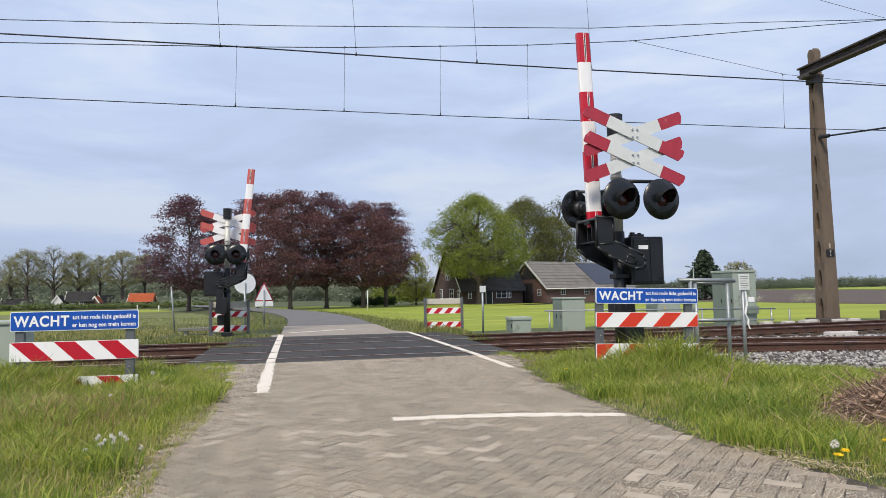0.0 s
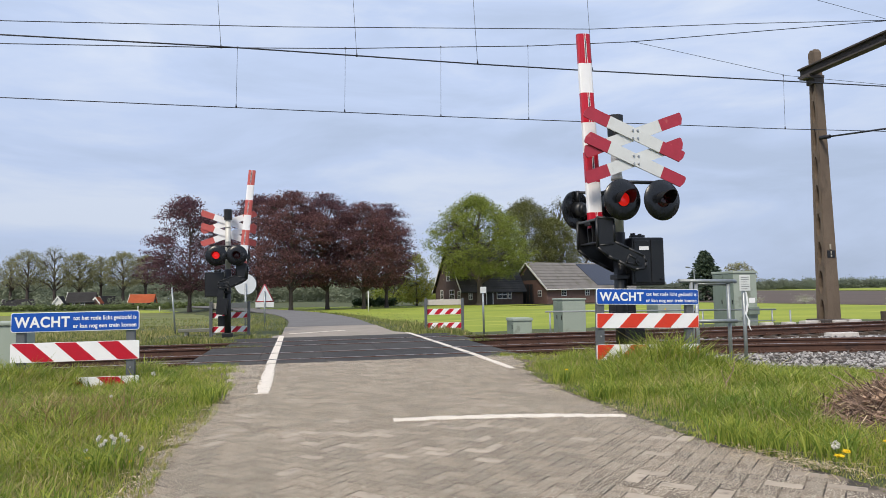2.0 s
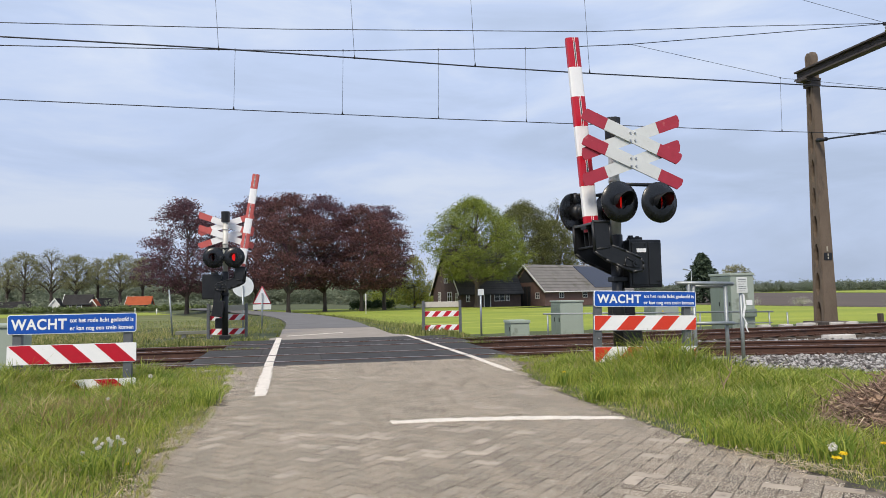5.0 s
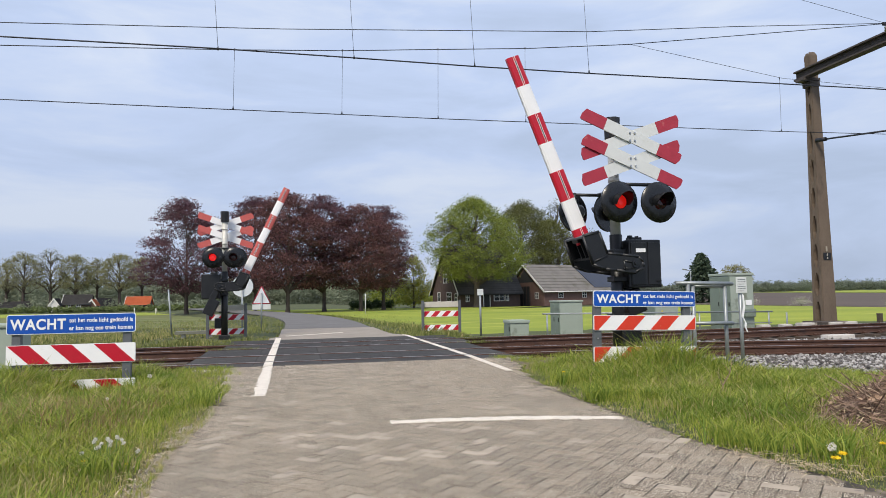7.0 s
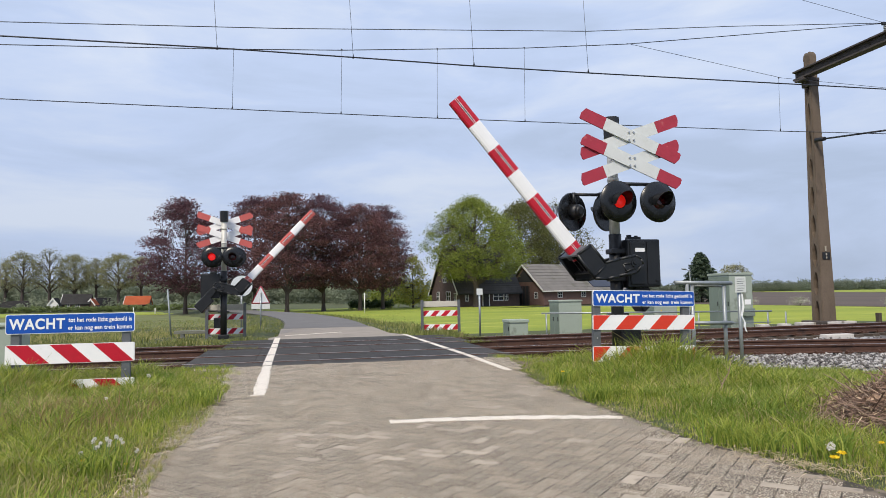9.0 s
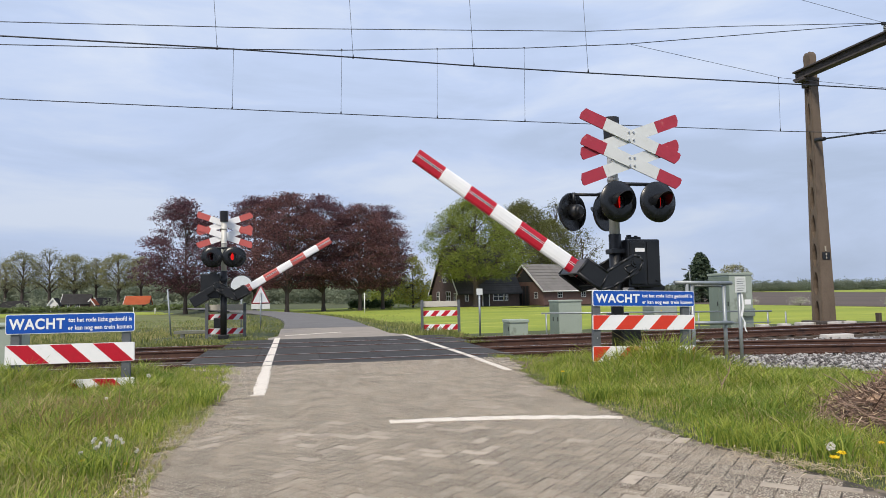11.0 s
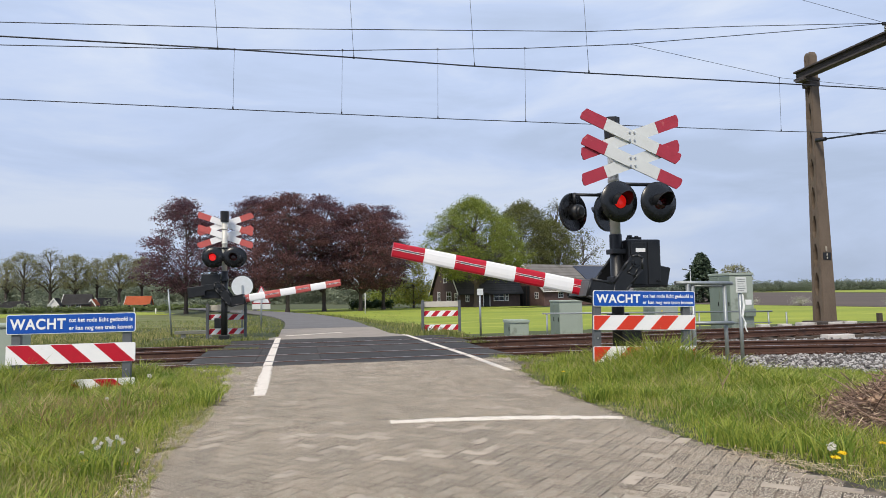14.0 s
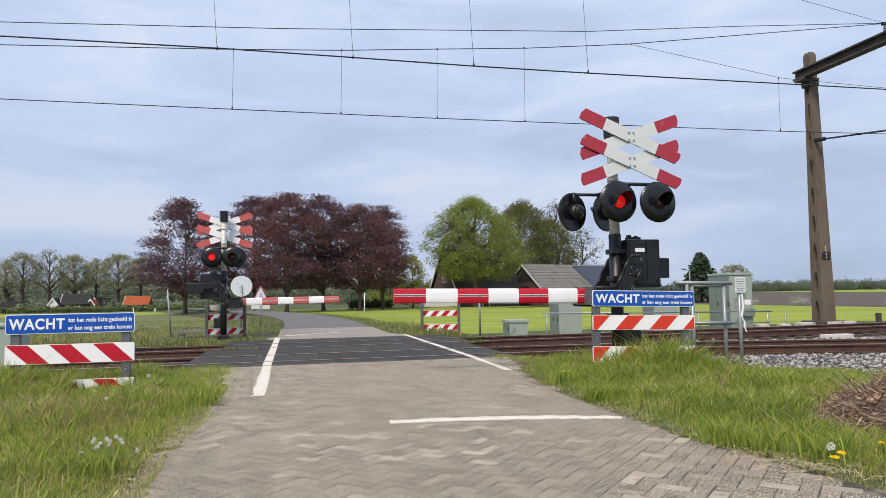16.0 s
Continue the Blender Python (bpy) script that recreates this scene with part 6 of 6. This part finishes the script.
def farm():
    barn = gable_house("barn", 30.45, 80, -0.36, 22.0, 16, 7.2, 2.05, 5.2, M_BRICK, M_ROOF, "low brick barn with a grey roof and white bargeboards")
    for u in (2.4, 6.6, 11.5):
        window(barn, u, 0.95, 0.85, 0.75, 0)
    bm = fresh()
    box(bm, -0.06, 0.02, 2.6, 4.6, 0, 2.5)
    door = part("door", bm, M_DARKW, barn, "tall dark barn door")
    bm = fresh()
    for v in (2.6, 3.2, 3.85, 4.5):
        box(bm, -0.09, -0.05, v, v + 0.09, 0, 2.5)
    part("door_post", bm, M_BRICKD, door)
    window(barn, 1.0, 0.9, 0.7, 0.8, 0, True)
    window(barn, 5.6, 0.9, 0.7, 0.8, 0, True)
    bm = fresh()
    vs = [bm.verts.new(p) for p in ((-0.03, 1.75, 3.0), (-0.03, 3.6, 4.6), (-0.03, 5.45, 3.0))]
    vb = [bm.verts.new((0.02, v.co.y, v.co.z)) for v in vs]
    bm.faces.new(vs)
    bm.faces.new(vb[::-1])
    for i in range(3):
        bm.faces.new((vs[i], vb[i], vb[(i + 1) % 3], vs[(i + 1) % 3]))
    part("gable_boarding", bm, M_DARKW, barn, "dark tarred boards in the gable")
    bm = fresh()
    sl = 3.15 / 3.6
    vs = [bm.verts.new((u, v, 2.05 + sl * v + h)) for h in (0.20, 0.26) for u, v in ((9.0, 0.0), (15.5, 0.0), (15.5, 3.3), (8.4, 3.3))]
    for q in ((0, 1, 2, 3), (4, 5, 6, 7), (0, 1, 5, 4), (1, 2, 6, 5), (2, 3, 7, 6), (3, 0, 4, 7)):
        bm.faces.new([vs[i] for i in q])
    bmesh.ops.recalc_face_normals(bm, faces=bm.faces)
    part("solar_panel", bm, M_SOLAR, barn, "dark solar panels on the roof")
    house = gable_house("farmhouse", 19.6, 80, -0.3, 12.5, 8.5, 8.0, 1.95, 7.2, M_BRICKD, M_ROOFD, "dark brick farmhouse with a steep dark tiled roof")
    for u, w in ((0.8, 0.5), (2.4, 0.5), (4.7, 1.5), (6.35, 0.5)):
        window(house, u, 0.65, w, 1.05, 0)
    bm = fresh()
    box(bm, 3.3, 4.1, -0.05, 0.02, 0, 1.72)
    dr = part("door", bm, M_DARKW, house, "dark front door")
    bm = fresh()
    for u in (3.2, 4.1):
        box(bm, u, u + 0.1, -0.07, 0.02, 0, 1.72)
    part("door_frame", bm, M_TRIM, dr)
    window(house, 3.5, 3.0, 1.0, 1.2, 0, True)
    window(house, 2.3, 0.7, 1.3, 1.2, 0, True)
    window(house, 5.6, 0.7, 0.8, 1.2, 0, True)
    window(house, 0.6, 0.7, 0.7, 1.0, 0, True)
    bm = fresh()
    box(bm, 6.9, 7.6, 1.9, 2.6, 4.45, 5.6)
    part("skylight", bm, M_TRIM, house, "white roof window")
    bm = fresh()
    box(bm, 7.4, 7.9, 3.8, 4.3, 6.4, 7.7, 0.03)
    part("chimney", bm, M_BRICKD, house, "dark brick chimney")
    # far houses beyond the lane
    far = gable_house("far_house", -34.9, 115, -0.25, 4, 3.9, 3.0, 1.1, 2.45, M_BRICKD, M_ROOFD, "far dark-roofed house with white gables", 0.12)
    window(far, 0.6, 0.45, 0.6, 0.6, 0)
    window(far, 1.9, 0.45, 0.7, 0.6, 0)
    gable_house("far_annex", -34.9, 113.5, -0.25, 90, 2.2, 1.4, 0.95, 1.9, M_TRIM, M_ROOFD, "small white-gabled annex of the far house", 0.1)
    gable_house("far_annex", -30.3, 115.5, -0.25, 90, 2.2, 1.2, 0.85, 1.7, M_BRICK, M_ROOFO, "small orange-roofed annex of the far house", 0.1)
    far = gable_house("far_house", -25.9, 115, -0.3, 2, 3.5, 3.6, 0.85, 2.05, M_BRICKD, M_ROOFO, "far house with a bright orange tiled roof", 0.15)
    window(far, 1.2, 0.2, 0.5, 0.5, 0)
    gable_house("far_shed", -31.0, 121, -0.3, 40, 2.5, 2.6, 0.8, 1.9, M_DARKW, M_ROOFD, "small dark far shed", 0.15)
    gable_house("far_shed", -46.5, 122, -0.3, 10, 4.5, 3.0, 0.7, 1.6, M_BRICKD, M_ROOFD, "low dark far shed", 0.15)


# ---- trackside things ----
M_CAB = mat("grey_green_cabinet_paint", (0.340, 0.390, 0.330), (0.290, 0.335, 0.285), rough=0.6, scale=3, bump=0.08, dirt=(0.17, 0.19, 0.15), dirt_at=0.6)
M_CAB2 = mat("darker_grey_green_paint", (0.195, 0.240, 0.200), (0.165, 0.205, 0.170), rough=0.6, scale=3, bump=0.08)
M_CREAM = mat("weathered_cream_board", (0.56, 0.53, 0.46), (0.48, 0.45, 0.39), rough=0.8)
M_GREYBACK = mat("grey_sign_back", (0.74, 0.78, 0.81), (0.66, 0.70, 0.72), rough=0.5, metal=0.2)
M_SLAB = mat("mossy_grey_slab", (0.20, 0.20, 0.165), (0.14, 0.145, 0.115), rough=0.95, bump=0.4)
M_YELL = mat("yellow_warning_film", (0.75, 0.55, 0.02), rough=0.5, bump=0)


def cabinet(x0, x1, y0, y1, z0, z1, label, doors=2, roof=0.06, side=True):
    """A steel cabinet with its doors on the west side, or on the south side."""
    m = pose(x0, y1, z0, 0, 0, -90) if side else pose(x0, y0, z0)
    if side:
        x0, x1, y0, y1 = 0, y1 - y0, 0, x1 - x0
    top = thing("relay_cabinet", m, label, "trackside cabinet", "cabinets beside the track")
    w, d, h = x1 - x0, y1 - y0, z1 - z0
    bm = fresh()
    box(bm, 0, w, 0, d, 0, h - roof, 0.015)
    part("body", bm, M_CAB, top)
    bm = fresh()
    box(bm, -0.03, w + 0.03, -0.03, d + 0.03, h - roof + 0.002, h, 0.02)
    part("lid", bm, M_CAB, top)
    for i in range(doors):
        a, b = 0.02 + (w - 0.04) * i / doors, 0.02 + (w - 0.04) * (i + 1) / doors
        bm = fresh()
        box(bm, a + 0.008, b - 0.008, -0.014, 0.002, 0.06, h - roof - 0.04, 0.006)
        door = part("door", bm, M_CAB2, top, "darker door leaf")
        bm = fresh()
        box(bm, b - 0.08, b - 0.05, -0.035, -0.012, h * 0.45, h * 0.45 + 0.14, 0.006)
        part("handle", bm, M_BLACK, door)
        bm = fresh()
        for k in range(4):
            box(bm, a + 0.06, b - 0.06, -0.019, -0.012, h * 0.8 - 0.03 * k, h * 0.8 - 0.03 * k + 0.014)
        tagged(part("vent", bm, M_CAB2, door), kind="stuff")
    return top


def post_sign(name, x, y, h, r, label, category, material=None):
    top = thing(name, pose(x, y, ground_z(x, y)), label, category)
    bm = fresh()
    tube(bm, (0, 0, -0.1), (0, 0, h), r, n=10)
    part("post", bm, material or M_GALV, top)
    return top


def trackside():
    cabinet(6.78, 7.40, 20.9, 21.6, -0.32, 0.32, "low grey-green cabinet with a sloping lid beside the track", 1, 0.1)
    cabinet(8.48, 9.27, 20.9, 21.75, -0.34, 0.92, "grey-green cabinet with two doors beside the track", 2)
    cabinet(11.9, 12.75, 20.9, 21.7, -0.34, 0.72, "grey-green cabinet with a yellow warning mark", 2)
    bm = fresh()
    slab(bm, [(-0.07, 0), (0.07, 0), (0, 0.12)], 0, 0.004)
    tri = part("warning_mark", bm, M_YELL)
    tri.matrix_world = pose(12.15, 20.893, 0.42, 90)
    tagged(tri, "small yellow triangular warning mark on a cabinet", "warning mark")
    big = cabinet(14.45, 15.32, 20.4, 21.6, -0.30, 1.74, "tall grey-green relay cabinet behind the rails", 2, 0.09)
    bm = fresh()
    box(bm, 1.2, 1.215, 0.55, 0.78, 0.95, 1.12)
    part("paper_notice", bm, M_WHITE, big, "white notice")
    bm = fresh()
    box(bm, 1.2, 1.32, 0.45, 0.86, 0.55, 0.82, 0.02)
    part("meter_box", bm, M_CAB2, big)
    # low railing behind the track
    top = thing("railing", pose(0, 20.05, 0), "low grey tube railing beside the cabinets", "railing")
    for x in (7.7, 10.3, 13.0, 15.6, 16.3):
        bm = fresh()
        tube(bm, (x, 0, -0.4), (x, 0, 0.50 - 0.013 * (x - 7.7)), 0.028, n=8)
        part("post", bm, M_GALV, top)
    bm = fresh()
    tube(bm, (7.55, 0, 0.53), (15.75, 0, 0.42), 0.026, n=8)
    part("rail_tube", bm, M_GALV, top)
    bm = fresh()
    tube(bm, (10.2, 0, 0.10), (15.7, 0, 0.05), 0.018, n=8)
    part("rail_tube", bm, M_GALV, top)
    # tubular guard beside the sign
    top = thing("tube_guard", pose(0, 0, 0), "galvanised steel tube guard beside the warning sign", "guard rail")
    for a, b, r in (((5.98, 9.85, 1.285), (7.0, 9.85, 1.262), 0.033), ((6.33, 9.95, 1.235), (6.93, 9.95, 1.222), 0.024), ((6.27, 9.8, 0.635), (6.96, 9.8, 0.62), 0.03)):
        bm = fresh()
        tube(bm, a, b, r, n=12)
        bmesh.ops.create_icosphere(bm, subdivisions=2, radius=r * 1.02, matrix=Matrix.Translation(b))
        part("rail_tube", bm, M_GALV, top)
    for x, y, h in ((6.30, 9.87, 1.27), (6.88, 9.87, 1.25), (6.20, 9.85, 1.27)):
        bm = fresh()
        tube(bm, (x, y, -0.35), (x, y, h), 0.03, n=12)
        part("post", bm, M_GALV, top)
    # small sign with a fluttered ribbon
    top = post_sign("track_sign", 6.53, 9.0, 1.48, 0.028, "small weathered white notice on a galvanised post", "sign")
    bm = fresh()
    box(bm, -0.09, 0.09, -0.045, -0.035, 1.29, 1.53, 0.008)
    pl = part("plate", bm, M_CROSS, top, "small white plate")
    for k in range(6):
        bm = fresh()
        box(bm, -0.065, 0.065 - 0.03 * (k % 3 == 2), -0.048, -0.0455, 1.49 - 0.034 * k, 1.496 - 0.034 * k)
        part("text_bar", bm, M_POST, pl)
    bm = fresh()
    pts = [(0.0, 1.28), (0.015, 1.1), (-0.02, 0.95), (0.03, 0.86), (0.02, 0.80), (0.05, 0.72)]
    prism(bm, [(x - 0.013, z) for x, z in pts] + [(x + 0.015, z - 0.02) for x, z in pts[::-1]], -0.066, -0.060)
    part("ribbon", bm, M_WHITE, top, "torn white plastic ribbon")
    # boards seen beyond the crossing
    for name, x, y, z, w, yaw in (("striped_fence", 4.05, 21.8, 0.0, 1.28, -8), ("striped_fence", -2.72, 22.75, 0.02, 1.24, 0)):
        top = thing(name, pose(x, y, z, 0, 0, yaw), "grey-posted fence with a cream board and striped boards", "fence", "fences beyond the crossing")
        for px in (0.04, w - 0.04):
            bm = fresh()
            box(bm, px - 0.045, px + 0.045, -0.085, -0.004, -0.4, 1.0, 0.008)
            part("post", bm, M_POST, top)
        bm = fresh()
        box(bm, 0.0, w, 0, 0.02, 0.78, 0.96, 0.006)
        part("board", bm, M_CREAM, top, "cream back of a sign panel")
        striped_board(top, "striped_board", w, 0.47, 0.66, 0.16, M_RED, (-0.05, 0.30, 0.65, 1.0), 0.175, 0)
        striped_board(top, "striped_board", w, 0.02, 0.21, 0.16, M_RED, (-0.05, 0.30, 0.65, 1.0), 0.175, 0)
    top = post_sign("marker_post", 6.37, 23, 1.62, 0.035, "thin grey post with a small white plate", "post")
    bm = fresh()
    box(bm, -0.11, 0.11, -0.05, -0.035, 1.42, 1.64, 0.008)
    part("plate", bm, M_CROSS, top)
    top = thing("leaning_post", pose(-4.28, 26, -0.2, 0, -4.5, 0), "leaning pale grey post in the rough grass", "post")
    bm = fresh()
    tube(bm, (0, 0, 0), (0, 0, 1.75), 0.028, n=10)
    part("post", bm, M_GALV, top)
    top = post_sign("round_sign", -1.86, 26, 1.75, 0.035, "back of a round traffic sign on a post", "traffic sign")
    bm = fresh()
    tube(bm, (0, 0.04, 1.72), (0, 0.06, 1.72), 0.39, n=36, smooth=False)
    disc = part("disc", bm, M_GREYBACK, top, "grey back of the round sign")
    bm = fresh()
    for i in range(36):
        a0, a1 = 2 * math.pi * i / 36, 2 * math.pi * (i + 1) / 36
        tube(bm, (0.39 * math.cos(a0), 0.045, 1.72 + 0.39 * math.sin(a0)), (0.39 * math.cos(a1), 0.045, 1.72 + 0.39 * math.sin(a1)), 0.012, n=5)
    part("rim", bm, M_POST, disc)
    top = post_sign("warning_triangle", -1.36, 30, 1.5, 0.035, "back of a triangular traffic sign on a leaning post", "traffic sign", M_GALV)
    bm = fresh()
    prism(bm, [(-0.37, 1.06), (0.37, 1.06), (0.03, 1.78), (-0.03, 1.78)], 0.04, 0.055)
    tri = part("triangle", bm, M_GREYBACK, top, "grey back of the triangle")
    bm = fresh()
    for a, b in (((-0.37, 1.06), (0.37, 1.06)), ((0.37, 1.06), (0, 1.79)), ((0, 1.79), (-0.37, 1.06))):
        tube(bm, (a[0], 0.045, a[1]), (b[0], 0.045, b[1]), 0.022, n=6)
    part("rim", bm, M_CRED, tri, "red rim")
    bm = fresh()
    box(bm, -0.38, 0.38, 0.03, 0.045, 0.80, 1.02, 0.01)
    part("sub_plate", bm, M_CROSS, top, "pale plate below the triangle")
    # concrete slab on short feet beside the far post, and cable-duct lids
    top = thing("duct_slab", pose(-3.86, 23.9, 0), "grey concrete slab on short posts in the grass", "slab")
    bm = fresh()
    box(bm, 0, 1.35, 0, 0.45, 0.02, 0.12, 0.01)
    part("slab", bm, M_SLAB, top)
    for x in (0.25, 1.1):
        bm = fresh()
        box(bm, x - 0.06, x + 0.06, 0.1, 0.3, -0.4, 0.02)
        part("foot", bm, M_CONCR, top)
    for x, y, z, w, d in ((16.9, 20.05, -0.12, 0.75, 0.35), (17.75, 19.75, -0.10, 1.1, 0.35), (15.2, 19.9, -0.13, 0.35, 0.3), (16.0, 19.85, -0.13, 0.35, 0.3)):
        bm = fresh()
        box(bm, 0, w, 0, d, -0.35, 0.12, 0.03)
        ob = part("duct_lid", bm, M_CONCR)
        ob.location = (x, y, z)
        tagged(ob, "pale concrete cable-duct lid beside the track", "duct lid", "cable-duct lids")
    for x, y in ((14.4, far_track(14.4) - 1.85), (12.6, far_track(12.6) - 0.2)):
        bm = fresh()
        box(bm, -0.42, 0.45, -0.14, 0.14, -0.24, -0.09, 0.03)
        ob = part("concrete_block", bm, M_CONCR)
        ob.location = (x, y, 0)
        tagged(ob, "pale concrete block between the tracks", "concrete block")
    for x, y, h in ((-20.7, 97, 0.7), (-15.6, 84, 0.7), (6.13, 60, 1.9)):
        top = post_sign("roadside_post", x, y, h, 0.06 if h < 1.5 else 0.04, "small white roadside post", "post", M_TRIM)
    top = post_sign("street_lamp", 44.5, 70, 3.9, 0.05, "thin distant street lamp", "street lamp")
    bm = fresh()
    tube(bm, (0, 0, 3.9), (-0.7, 0, 4.1), 0.04, n=8)
    tube(bm, (-0.5, 0, 4.06), (-1.0, 0, 4.12), 0.09, n=8)
    part("lamp_head", bm, M_GALV, top)
    # left cabinets behind the warning board
    cabinet(-4.75, -3.98, 11.2, 11.7, -0.30, 0.85, "pale grey-green cabinet behind the warning board", 1)
    bm = fresh()
    box(bm, -0.5, 0.5, -0.13, 0.13, -0.30, -0.02, 0.02)
    ob = part("kerb_block", bm, M_SLEEP)
    ob.location = (-2.45, 13.6, 0)
    tagged(ob, "weathered timber block beside the crossing panels", "timber block")


trees()
far_woods()
farm()
trackside()
near_grass()
far_grass()
litter()
soil_drifts()
field_edge()
brush_heap()
flowers()
paving()
motions()
